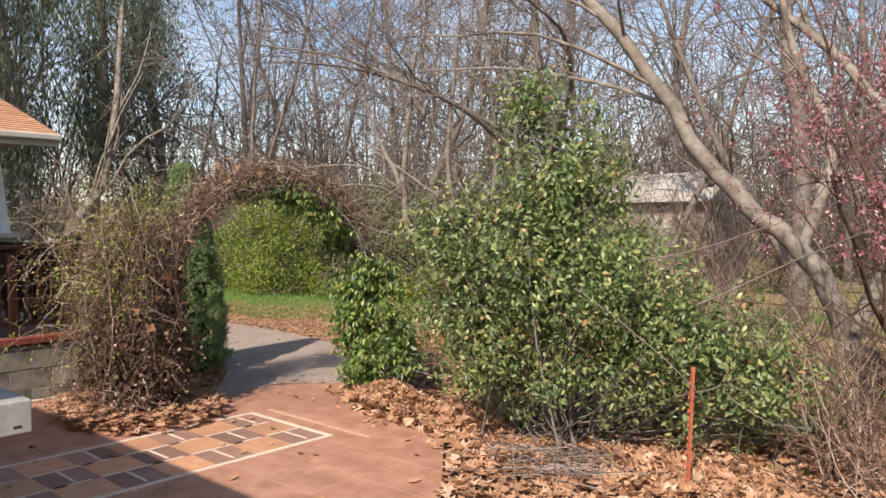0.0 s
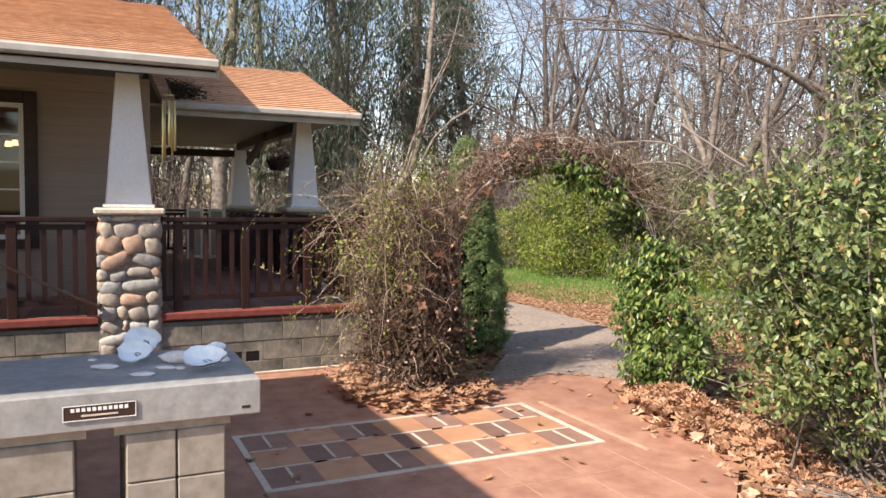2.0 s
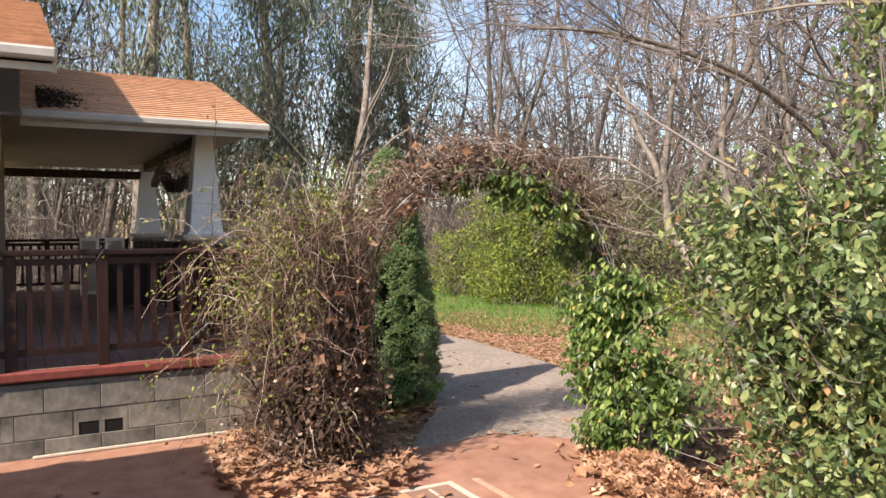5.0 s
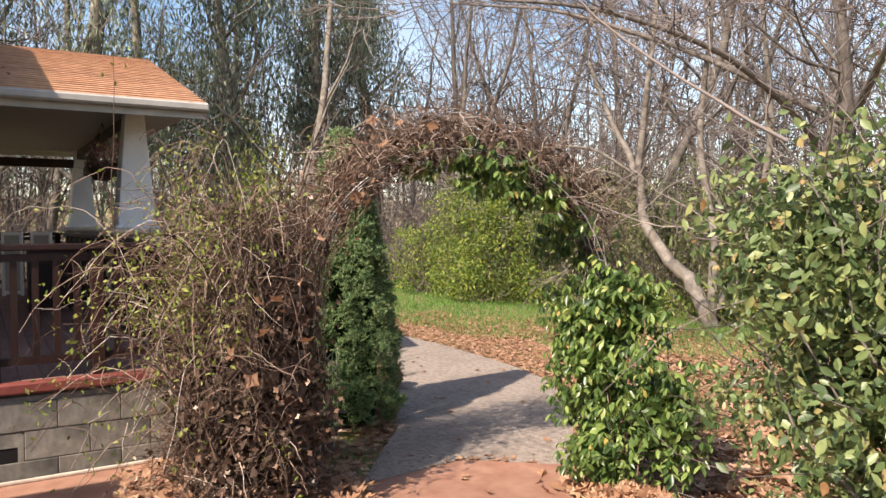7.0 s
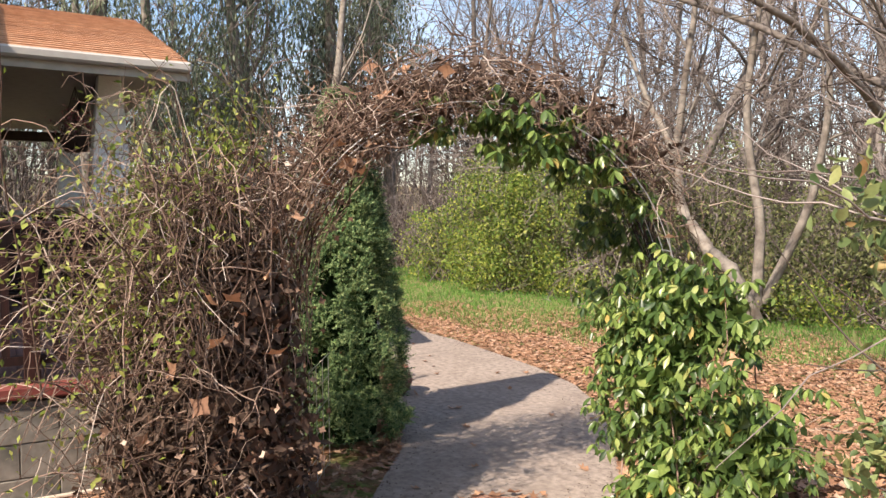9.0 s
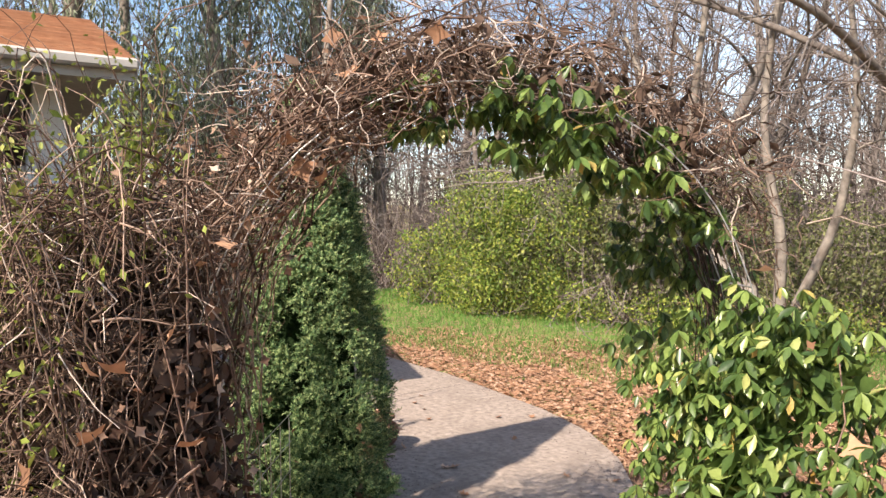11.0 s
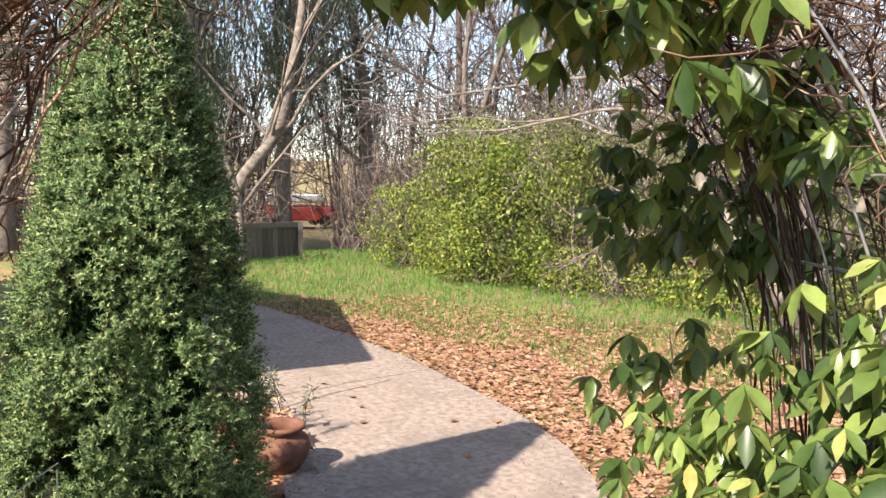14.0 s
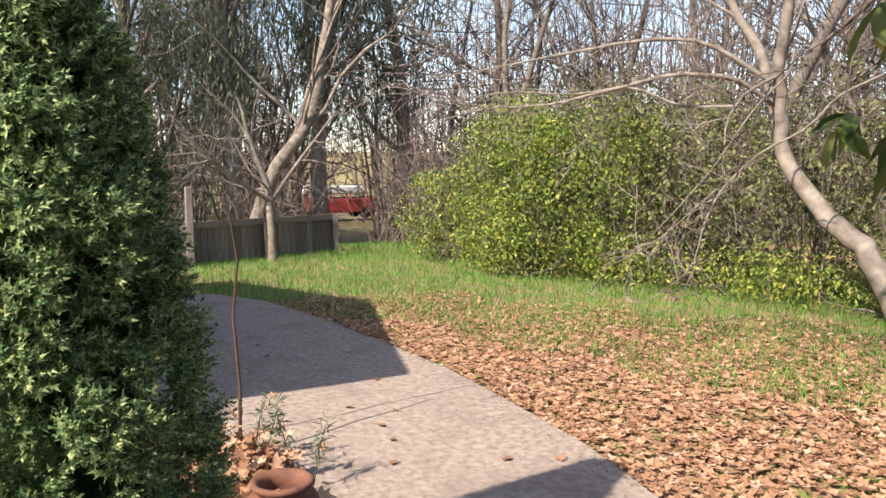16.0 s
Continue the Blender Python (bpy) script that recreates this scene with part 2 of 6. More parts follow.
def thing(name, at, label, category, group="", kind=""):
    ob = new(name)
    ob.location = at
    ob.empty_display_size = 0.1
    return tagged(ob, label, category, group, kind)


def spin(n, tilt=1.0, r=rng):
    """n random turns; with tilt 0 they only turn about the upright."""
    a, b, c = r.uniform(0, 2 * np.pi, n), r.normal(0, 0.9, n) * tilt, r.normal(0, 0.9, n) * tilt
    ca, sa, cb, sb, cc, sc = np.cos(a), np.sin(a), np.cos(b), np.sin(b), np.cos(c), np.sin(c)
    o, z = np.ones(n), np.zeros(n)
    Z = np.stack([ca, -sa, z, sa, ca, z, z, z, o], 1).reshape(n, 3, 3)
    X = np.stack([o, z, z, z, cb, -sb, z, sb, cb], 1).reshape(n, 3, 3)
    Y = np.stack([cc, z, sc, z, o, z, -sc, z, cc], 1).reshape(n, 3, 3)
    return Z @ X @ Y


def strewn(name, shape, places, turns, sizes):
    """Many copies of a small shape (corners, faces) as one mesh."""
    v, f = np.array(shape[0], float), np.array(shape[1])
    n = len(places)
    sizes = np.asarray(sizes, float).reshape(n, 1, 1)
    allv = np.einsum('nij,kj->nki', turns, v) * sizes + np.asarray(places)[:, None, :]
    allf = f[None] + (np.arange(n) * len(v))[:, None, None]
    return arrays(name, allv.reshape(-1, 3), allf.reshape(-1, f.shape[1]))


LEAF_OVAL = ([(0, 0, 0), (0.17, 0.3, 0.05), (0.19, 0.62, 0.03), (0, 1, -0.10), (-0.19, 0.62, 0.03), (-0.17, 0.3, 0.05), (0, 0.5, -0.02)],
             [(0, 1, 6), (1, 2, 6), (2, 3, 6), (3, 4, 6), (4, 5, 6), (5, 0, 6)])
LEAF_PLAIN = ([(0, 0, 0), (0.24, 0.5, 0.07), (0, 1, -0.05), (-0.24, 0.5, 0.07)], [(0, 1, 2), (0, 2, 3)])
LEAF_LOBED = ([(0, -0.5, 0.0), (0.42, -0.25, 0.16), (0.22, -0.02, 0.0), (0.55, 0.28, 0.2), (0.16, 0.2, 0.03), (0, 0.62, 0.14),
               (-0.16, 0.2, 0.03), (-0.5, 0.30, 0.05), (-0.22, -0.02, 0.0), (-0.45, -0.25, 0.12), (0, 0, -0.06)],
              [(i, (i + 1) % 10, 10) for i in range(10)])
BLADE = ([(-0.03, 0, 0), (0.03, 0, 0), (0.02, 0.12, 0.55), (-0.01, 0.32, 1.0)], [(0, 1, 2), (0, 2, 3)])
NEEDLES = ([(0.03, 0, 0), (-0.03, 0, 0), (0, 0.35, 1), (0, 0.03, 0), (0, -0.03, 0), (0.35, 0, 0.8), (-0.35, -0.1, 0.8), (0.03, 0.0, 0.1), (0, -0.42, 0.65)],
           [(0, 1, 2), (3, 4, 5), (3, 4, 6), (0, 7, 8)])


def blob_points(n, blobs, r=rng, depth=0.35, floor=0.03):
    """n points in the outer layers of lumps (x, y, z, rx, ry, rz), shared out by size, with their outward directions."""
    blobs = np.array(blobs, float)
    w = (blobs[:, 3] * blobs[:, 4] * blobs[:, 5]) ** (2 / 3)
    k = r.choice(len(blobs), n, p=w / w.sum())
    d = r.normal(size=(n, 3))
    d /= np.linalg.norm(d, axis=1)[:, None]
    rad = 1 - depth * r.random(n) ** 1.6 + 0.10 * r.normal(size=n)
    p = blobs[k, :3] + d * blobs[k, 3:] * rad[:, None]
    keep = p[:, 2] > floor
    return p[keep], d[keep]


def sub_blobs(n, blobs, r=rng, size=(0.2, 0.4)):
    """Smaller lumps on larger ones, for an uneven outline."""
    p, d = blob_points(n, blobs, r, depth=0.3)
    s = r.uniform(*size, len(p))
    return np.column_stack([p, s, s, s * r.uniform(0.7, 1.1, len(p))])


def facing(d, jitter, r=rng):
    """Turns that lay a leaf's face (z) outward along d and its length (y) downward, roughly."""
    n = len(d)
    z = d + r.normal(0, jitter, (n, 3))
    z /= np.linalg.norm(z, axis=1)[:, None]
    y = r.normal(0, 0.6, (n, 3)) + np.array([0, 0, -0.5])
    x = np.cross(y, z)
    x /= np.linalg.norm(x, axis=1)[:, None]
    y = np.cross(z, x)
    return np.stack([x, y, z], 2)


def tubes(name, paths, sides=5):
    """Tapered round stems along paths of (points, radii)."""
    V, F, base = [], [], 0
    ang = np.arange(sides) * 2 * np.pi / sides
    for pts, rad in paths:
        pts, rad = np.asarray(pts, float), np.asarray(rad, float)
        t = np.gradient(pts, axis=0)
        t /= np.linalg.norm(t, axis=1)[:, None] + 1e-9
        up = np.array([0.31, 0.17, 0.93]) if abs(t[0, 2]) < 0.9 else np.array([1.0, 0.1, 0])
        u = np.cross(t, up)
        u /= np.linalg.norm(u, axis=1)[:, None] + 1e-9
        w = np.cross(t, u)
        ring = pts[:, None] + rad[:, None, None] * (u[:, None] * np.cos(ang)[None, :, None] + w[:, None] * np.sin(ang)[None, :, None])
        V.append(ring.reshape(-1, 3))
        n = len(pts)
        i, j = np.meshgrid(np.arange(n - 1), np.arange(sides), indexing='ij')
        a, b = base + i * sides + j, base + i * sides + (j + 1) % sides
        F.append(np.stack([a, b, b + sides, a + sides], -1).reshape(-1, 4))
        base += n * sides
    return arrays(name, np.concatenate(V), np.concatenate(F), smooth=True)


def stem(start, way, length, r0, r1, r, bend=0.15, lift=0.0, n=6):
    """A wandering path: points and radii."""
    p, d = np.array(start, float), np.array(way, float)
    d = d / np.linalg.norm(d)
    pts = [p.copy()]
    for _ in range(n):
        d = d + r.normal(0, bend, 3) + np.array([0, 0, lift])
        d /= np.linalg.norm(d)
        p = p + d * length / n
        pts.append(p.copy())
    return np.array(pts), np.linspace(r0, r1, n + 1)


def branching(trunk, levels, r, spread=0.8, bend=0.18, lift=0.05, start=0.25, thin=0.002):
    """Branches of branches: levels is a list of (number, length share, radius share, steps)."""
    out, parents = [], [trunk]
    for num, ls, rs, steps in levels:
        made = []
        for pts, rad in parents:
            whole = np.linalg.norm(np.diff(pts, axis=0), axis=1).sum()
            for _ in range(num):
                s = r.uniform(start, 0.98) * (len(pts) - 1)
                i = int(s)
                f = s - i
                p = pts[i] * (1 - f) + pts[min(i + 1, len(pts) - 1)] * f
                d = pts[min(i + 1, len(pts) - 1)] - pts[max(i - 1, 0)]
                d = d / (np.linalg.norm(d) + 1e-9) + r.normal(0, spread, 3)
                rr = (rad[i] * (1 - f) + rad[min(i + 1, len(rad) - 1)] * f) * rs
                made.append(stem(p, d, whole * ls * r.uniform(0.5, 1.2), max(rr, thin * 1.3), max(rr * 0.3, thin), r, bend, lift, steps))
        out.append(made)
        parents = made
    return out

# ---- ground, patio and path ----
def m_ground():
    m, nt, b = material("lawn_soil", 0.95)
    n1, n2 = noise_of(nt, 3.0, 8), noise_of(nt, 0.35, 5)
    fine = noise_of(nt, 30, 4)
    soil = ramp(nt, fine, [(0.3, (0.19, 0.12, 0.078)), (0.7, (0.42, 0.265, 0.175))])
    grass = ramp(nt, fine, [(0.3, (0.10, 0.14, 0.035)), (0.7, (0.23, 0.29, 0.08))])
    c = mixed(nt, 'MIX', ramp(nt, n1, [(0.45, (0, 0, 0)), (0.58, (1, 1, 1))]), soil, grass)
    c = mixed(nt, 'MULTIPLY', 0.5, c, ramp(nt, n2, [(0.3, (0.7, 0.7, 0.7)), (0.7, (1.2, 1.1, 1.0))]))
    nt.links.new(c, b.inputs["Base Color"])
    bumped(nt, b, fine, 0.6, 0.02)
    return m


def ground_height(x, y):
    return -0.035 + 0.03 * noise.noise(Vector((x * 0.5, y * 0.5, 0))) - 0.9 * min(max((-22.5 - x) / 6, 0), 1) + 6 * min(max((math.hypot(x + 6, y - 4) - 55) / 50, 0), 1) ** 1.5


def build_ground():
    xs = np.concatenate([[-900, -400, -200], np.arange(-120, -40, 8), np.arange(-40, 14, 0.6), np.arange(20, 110, 8), [200, 400, 900]])
    ys = np.concatenate([[-900, -400, -200], np.arange(-110, -12, 8), np.arange(-10, 40, 0.6), np.arange(46, 120, 8), [200, 400, 900]])
    v = [(x, y, ground_height(x, y) - 0.01 - (0.05 if (-17 < x < 0.6 and -9.5 < y < 8) else 0) * (1 if on_paving(x, y, -0.25) else 0)) for x in xs for y in ys]
    n = len(ys)
    f = np.array([(i * n + j, (i + 1) * n + j, (i + 1) * n + j + 1, i * n + j + 1) for i in range(len(xs) - 1) for j in range(n - 1)])
    tagged(link("ground", arrays("ground", np.array(v), f, True), m_ground()), "patchy lawn and brown soil under the woods", "ground", kind="structure")


PATIO = [(-8.1, -1.25), (-1.2, -1.25), (-1.0, 1.5), (-2.4, 2.7), (-3.24, 3.57), (-3.7, 4.1), (-4.1, 4.55), (-4.6, 4.9), (-5.3, 5.05), (-6.0, 5.12), (-6.45, 5.5), (-6.95, 4.95), (-6.85, 4.1), (-7.1, 3.9), (-8.1, 3.9)]
PATH = [(-6.86, 4.1), (-6.96, 4.95), (-6.46, 5.51), (-6.75, 5.85), (-7.4, 6.4), (-8.2, 6.96), (-8.85, 7.26), (-9.6, 7.42), (-10.6, 7.5), (-11.5, 7.55), (-12.8, 7.48), (-14.3, 7.35), (-15.6, 7.15), (-16.5, 6.7), (-16.7, 6.0), (-16.3, 4.6), (-12, 4.9), (-10.3, 5.75), (-9.4, 5.6), (-8.8, 5.42), (-7.9, 4.9)]


def inside(poly, x, y):
    c, n = False, len(poly)
    for i in range(n):
        (x0, y0), (x1, y1) = poly[i], poly[(i + 1) % n]
        if (y0 > y) != (y1 > y) and x < (x1 - x0) * (y - y0) / (y1 - y0) + x0:
            c = not c
    return c


def on_paving(x, y, grow=0.0):
    if grow < 0:
        return all(inside(PATIO, x + a, y + b) or inside(PATH, x + a, y + b) for a in (grow, -grow) for b in (grow, -grow))
    return inside(PATIO, x, y) or inside(PATH, x, y)


build_ground()
patio = tagged(part("patio", prism(PATIO[::1], -0.1, 0.0), M_PATIO), "red-brown stained concrete patio with dry leaves on it", "patio", kind="structure")
path = tagged(part("path", prism(PATH[::-1], -0.1, 0.001), M_PATH), "weathered pale concrete garden path", "path", kind="structure")
for o in (patio, path):
    bm = bmesh.new()
    bm.from_mesh(o.data)
    bmesh.ops.recalc_face_normals(bm, faces=bm.faces)
    bm.to_mesh(o.data)
    bm.free()

PX0, PX1, PY0, PY1 = -6.08, -4.89, 1.56, 4.05


def build_pattern():
    """The framed field of stained rectangles, let into the patio, with pale raised joints."""
    frame_ob = thing("paving_pattern", (0, 0, 0), "pale-framed patio panel of orange and brown rectangles", "paving", kind="structure")
    def flat(x0, x1, y0, y1, z):
        return box(x0, x1, y0, y1, -0.02, z)
    w = 0.045
    for r in ((PX0, PX1, PY0, PY0 + w), (PX0, PX1, PY1 - w, PY1), (PX0, PX0 + w, PY0 + w, PY1 - w), (PX1 - w, PX1, PY0 + w, PY1 - w)):
        part("border", flat(*r, 0.006), M_GROUT, frame_ob)
    part("long_line", flat(-6.05, -4.62, 4.20, 4.245, 0.005), rough_stuff("worn_line", (0.42, 0.25, 0.17), (0.58, 0.38, 0.28), 20), frame_ob)
    m1 = rough_stuff("orange_rectangle", (0.43, 0.22, 0.13), (0.60, 0.34, 0.205), 6, 0.6, 0.2, 0.002, 1.5, 0.5, (0.32, 0.17, 0.10), per_object=0.2)
    m2 = rough_stuff("brown_rectangle", (0.23, 0.135, 0.105), (0.35, 0.21, 0.165), 6, 0.6, 0.2, 0.002, 1.5, 0.5, (0.20, 0.12, 0.095), per_object=0.3)
    x0, rows_n = PX0 + w, 3
    rw = (PX1 - PX0 - 2 * w) / rows_n
    for k in range(rows_n):
        a, b = x0 + k * rw, x0 + (k + 1) * rw
        y, j = PY0 + w, 2 * (k % 2)
        seq = [("b", 0.168), ("b", 0.168), ("o", 0.354)]
        while y < PY1 - w - 0.02:
            kind, ln = seq[j % 3]
            ln = min(ln, PY1 - w - y)
            part("tile", flat(a + 0.008, b - 0.008, y + 0.004, y + ln - 0.004, 0.003), m1 if kind == "o" else m2, frame_ob)
            if k < rows_n - 1 and j % 3 != 1:
                part("joint", flat(b - 0.011, b + 0.011, y + 0.01, min(y + ln + 0.10, PY1 - w), 0.006), M_GROUT, frame_ob)
            if j % 3 == 0 and y + ln < PY1 - w - 0.02:
                part("joint", flat(a + 0.03, b - 0.05, y + ln - 0.010, y + ln + 0.010, 0.0065), M_GROUT, frame_ob)
            y += ln
            j += 1
    score = rough_stuff("score_line", (0.36, 0.20, 0.14), (0.50, 0.32, 0.24), 30)
    for k, y in enumerate((1.7, 2.15, 2.6, 3.05, 3.5, 3.95)):
        part("score_line", flat(-4.75, -1.5 - 0.35 * k, y, y + 0.008, 0.0012), score, frame_ob)
    for k, x in enumerate((-4.4, -3.95, -3.5, -3.05, -2.6)):
        part("score_line", flat(x, x + 0.008, 1.5, 3.9 - 0.25 * k, 0.0018), score, frame_ob)


build_pattern()


def build_cracks():
    """Joints and cracks of the path, and dark crumbs along its edge."""
    r = np.random.default_rng(4)
    m = rough_stuff("path_joint", (0.07, 0.055, 0.045), (0.13, 0.105, 0.09), 20)
    for a, b in (((-10.7, 5.75), (-11.0, 7.45)), ((-13.2, 5.2), (-13.5, 7.35))):
        n = 14
        pts = [Vector((a[0] + (b[0] - a[0]) * i / n, a[1] + (b[1] - a[1]) * i / n, 0.0012)) + Vector((r.normal(0, 0.012), r.normal(0, 0.012), 0)) for i in range(n + 1)]
        bm = bmesh.new()
        for p, q in zip(pts[:-1], pts[1:]):
            w = r.uniform(0.003, 0.007)
            s = (q - p).cross(Vector((0, 0, 1))).normalized() * w
            vs = [bm.verts.new(v + Vector((0, 0, dz))) for dz in (0.0, 0.0012) for v in (p - s, p + s, q + s, q - s)]
            bm.faces.new(vs[4:])
        o = part("crack", bm, m, path)


build_cracks()

# ---- the house with its porch ----
WX, DECK, RAILTOP = -8.12, 0.66, 1.575
house = thing("house", (WX, 0, 0), "taupe-sided house on grey block with an orange shingle roof", "house")
house_p = Vector((WX, 0, 0))


def hpart(name, bm, mat, parent=None, label="", smooth=False, kind=""):
    """A part of the house, given in world metres."""
    o = part(name, bm, mat, parent or house, label, smooth, kind)
    if parent is None:
        o.location = -house_p
    return o


def build_house():
    # foundation behind the single blocks
    hpart("foundation", box(WX - 0.2, WX - 0.012, -7, 3.3, -0.1, DECK - 0.1), M_MORTAR, label="grey block foundation with dark stains")
    hpart("foundation_return", box(-17, WX - 0.2, 3.1, 3.3, -0.1, DECK - 0.1), M_MORTAR)
    # deck
    hpart("deck_frame", box(-17, WX - 0.03, -7, 3.3, DECK - 0.1, DECK - 0.035), M_DARK)
    for y0, y1 in ((-7, 0.715), (1.255, 3.36)):
        hpart("deck_rim", box(WX - 0.06, WX + 0.03, y0, y1, DECK - 0.075, DECK + 0.0, 0.012), M_RIM, label="weathered red-painted deck edge board")
    # walls of taupe boards
    for r in ((-10.05, -9.9, -7, -1.25, DECK, 3.1), (-10.05, -9.9, 0.03, 1.28, DECK, 3.1), (-10.05, -9.9, -1.25, 0.03, DECK, 1.28), (-10.05, -9.9, -1.25, 0.03, 2.8, 3.1), (-14, -10.05, 1.16, 1.28, DECK, 3.1)):
        hpart("house_wall", box(*r), M_SIDING)
    hpart("room_wall", box(-13.5, -13.4, -4, 1.16, DECK, 3.1), M_SIDING)
    hpart("room_wall", box(-13.4, -10.05, -4.1, -4.0, DECK, 3.1), M_SIDING)
    hpart("room_ceiling", box(-13.5, -10.05, -4, 1.16, 3.1, 3.14), M_CEIL)
    # windows: a recess with a frame
    for z in np.arange(DECK, 3.0, 0.19):
        for y0, y1 in ((-7, -1.3), (0.08, 1.3)) if 1.1 < z < 2.8 else ((-7, 1.3),):
            hpart("siding_board", beam((-9.885, y0, z + 0.095), (-9.885, y1, z + 0.095), 0.018, 0.186), M_SIDING)
    win = thing("window", (-9.86, -0.6, 2.0), "", "")
    win.parent = house
    win.location = Vector((-9.86, -0.6, 2.05)) - house_p
    def wp(name, bm, mat, label=""):
        return part(name, bm, mat, win, label)
    for nm, r in (("frame", (-0.04, 0.04, -0.75, -0.62, -0.85, 0.85)), ("frame", (-0.04, 0.04, 0.62, 0.75, -0.85, 0.85)), ("frame", (-0.04, 0.04, -0.62, 0.62, 0.72, 0.85)), ("frame", (-0.04, 0.06, -0.62, 0.62, -0.85, -0.75))):
        wp(nm, box(*r, 0.006), M_DARK)
    for r in ((-0.03, 0.01, -0.62, -0.57, -0.75, 0.72), (-0.03, 0.01, 0.57, 0.62, -0.75, 0.72), (-0.03, 0.01, -0.57, 0.57, 0.67, 0.72), (-0.03, 0.01, -0.57, 0.57, -0.75, -0.70)):
        wp("sash", box(*r), M_WHITE)
    for y in (-0.305, 0.0, 0.305):
        wp("muntin", box(-0.02, 0.0, y - 0.01, y + 0.01, -0.70, 0.67), M_WHITE)
    for z in (-0.50, -0.21, 0.085, 0.38):
        wp("muntin", box(-0.021, -0.001, -0.57, 0.57, z - 0.01, z + 0.01), M_WHITE)
    wp("pane", box(-0.018, -0.014, -0.57, 0.57, -0.70, 0.67), M_GLASS)
    lamp = thing("chandelier", (-11.4, -0.42, 2.40), "warm lit chandelier with small shades in the room", "lamp")
    glow = bpy.data.materials.new("warm_bulb")
    glow.use_nodes = True
    g = glow.node_tree.nodes["Principled BSDF"]
    g.inputs["Emission Color"].default_value, g.inputs["Emission Strength"].default_value = (1.0, 0.50, 0.20, 1), 2.2
    part("stem", beam((0, 0, 0.1), (0, 0, 0.69), 0.02, 0.02), M_DARK, lamp)
    for k in range(5):
        q = Vector((math.cos(k * 1.257) * 0.26, math.sin(k * 1.257) * 0.26, 0))
        part("arm", beam((0, 0, 0.14), q + Vector((0, 0, 0.09)), 0.015, 0.015), M_DARK, lamp)
        bm = bmesh.new()
        bmesh.ops.create_cone(bm, cap_ends=True, segments=12, radius1=0.042, radius2=0.03, depth=0.065, matrix=Matrix.Translation(q + Vector((0, 0, 0.04))))
        part("shade", bm, glow, lamp)


def gable_roof(x_eave, x_ridge, y0, y1, z_eave, z_ridge, name):
    """A shingle roof whose ridge runs along y: slopes, courses, gutter board and soffit."""
    roof = thing(name, (0, 0, 0), "", "")
    roof.parent, roof.location = house, -house_p
    x_back = 2 * x_ridge - x_eave
    th = 0.1
    bm = bmesh.new()
    prof = [(x_eave, z_eave), (x_ridge, z_ridge), (x_back, z_eave), (x_back, z_eave - th), (x_ridge, z_ridge - th), (x_eave, z_eave - th)]
    a, b = [bm.verts.new((x, y0, z)) for x, z in prof], [bm.verts.new((x, y1, z)) for x, z in prof]
    bm.faces.new(b)
    bm.faces.new(a[::-1])
    for i in range(6):
        bm.faces.new((a[i], a[(i + 1) % 6], b[(i + 1) % 6], b[i]))
    bmesh.ops.recalc_face_normals(bm, faces=bm.faces)
    part("soffit", bm, M_CEIL, roof)
    run, rise = x_eave - x_ridge, z_ridge - z_eave
    n = int(math.hypot(run, rise) / 0.13)
    L = math.hypot(run, rise)
    nx, nz = rise / L, run / L
    for i in range(n):
        f0, f1 = i / n, min((i + 1.15) / n, 1)
        p0, p1 = (x_eave + 0.03 - run * f0 * 1.0, z_eave + rise * f0), (x_eave - run * f1, z_eave + rise * f1)
        bm = bmesh.new()
        lift = 0.016
        q = [(p0[0] + nx * lift, p0[1] + nz * lift), (p1[0] + nx * 0.006, p1[1] + nz * 0.006), (p1[0], p1[1]), p0]
        aa, bb = [bm.verts.new((x, y0, z)) for x, z in q], [bm.verts.new((x, y1 + 0.02, z)) for x, z in q]
        bm.faces.new(bb)
        bm.faces.new(aa[::-1])
        for e in range(4):
            bm.faces.new((aa[e], aa[(e + 1) % 4], bb[(e + 1) % 4], bb[e]))
        bmesh.ops.recalc_face_normals(bm, faces=bm.faces)
        part("shingle_course", bm, M_ROOF, roof)
    part("gutter", box(x_eave - 0.01, x_eave + 0.10, y0, y1 + 0.03, z_eave - 0.085, z_eave + 0.005, 0.02), M_TRIM, roof, "pale painted metal gutter")
    part("fascia", box(x_eave - 0.03, x_eave, y0, y1, z_eave - 0.155, z_eave - 0.05), M_TRIM, roof)
    for s in (1, -1):
        part("rake_board", beam((x_ridge + s * run, y1 + 0.012, z_eave - 0.09), (x_ridge, y1 + 0.012, z_ridge - 0.09), 0.03, 0.15), M_TRIM, roof)
    return roof


def tapered(x, y, z0, z1, w0, w1, name, parent):
    bm = bmesh.new()
    r = bmesh.ops.create_cube(bm, size=1)
    for v in bm.verts:
        w = w1 if v.co.z > 0 else w0
        v.co = Vector((x + v.co.x * w, y + v.co.y * w, z1 if v.co.z > 0 else z0))
    bmesh.ops.bevel(bm, geom=[e for e in bm.edges if abs(e.verts[0].co.z - e.verts[1].co.z) > 0.5], offset=0.008, segments=1, affect='EDGES')
    return part(name, bm, M_WHITE, parent)


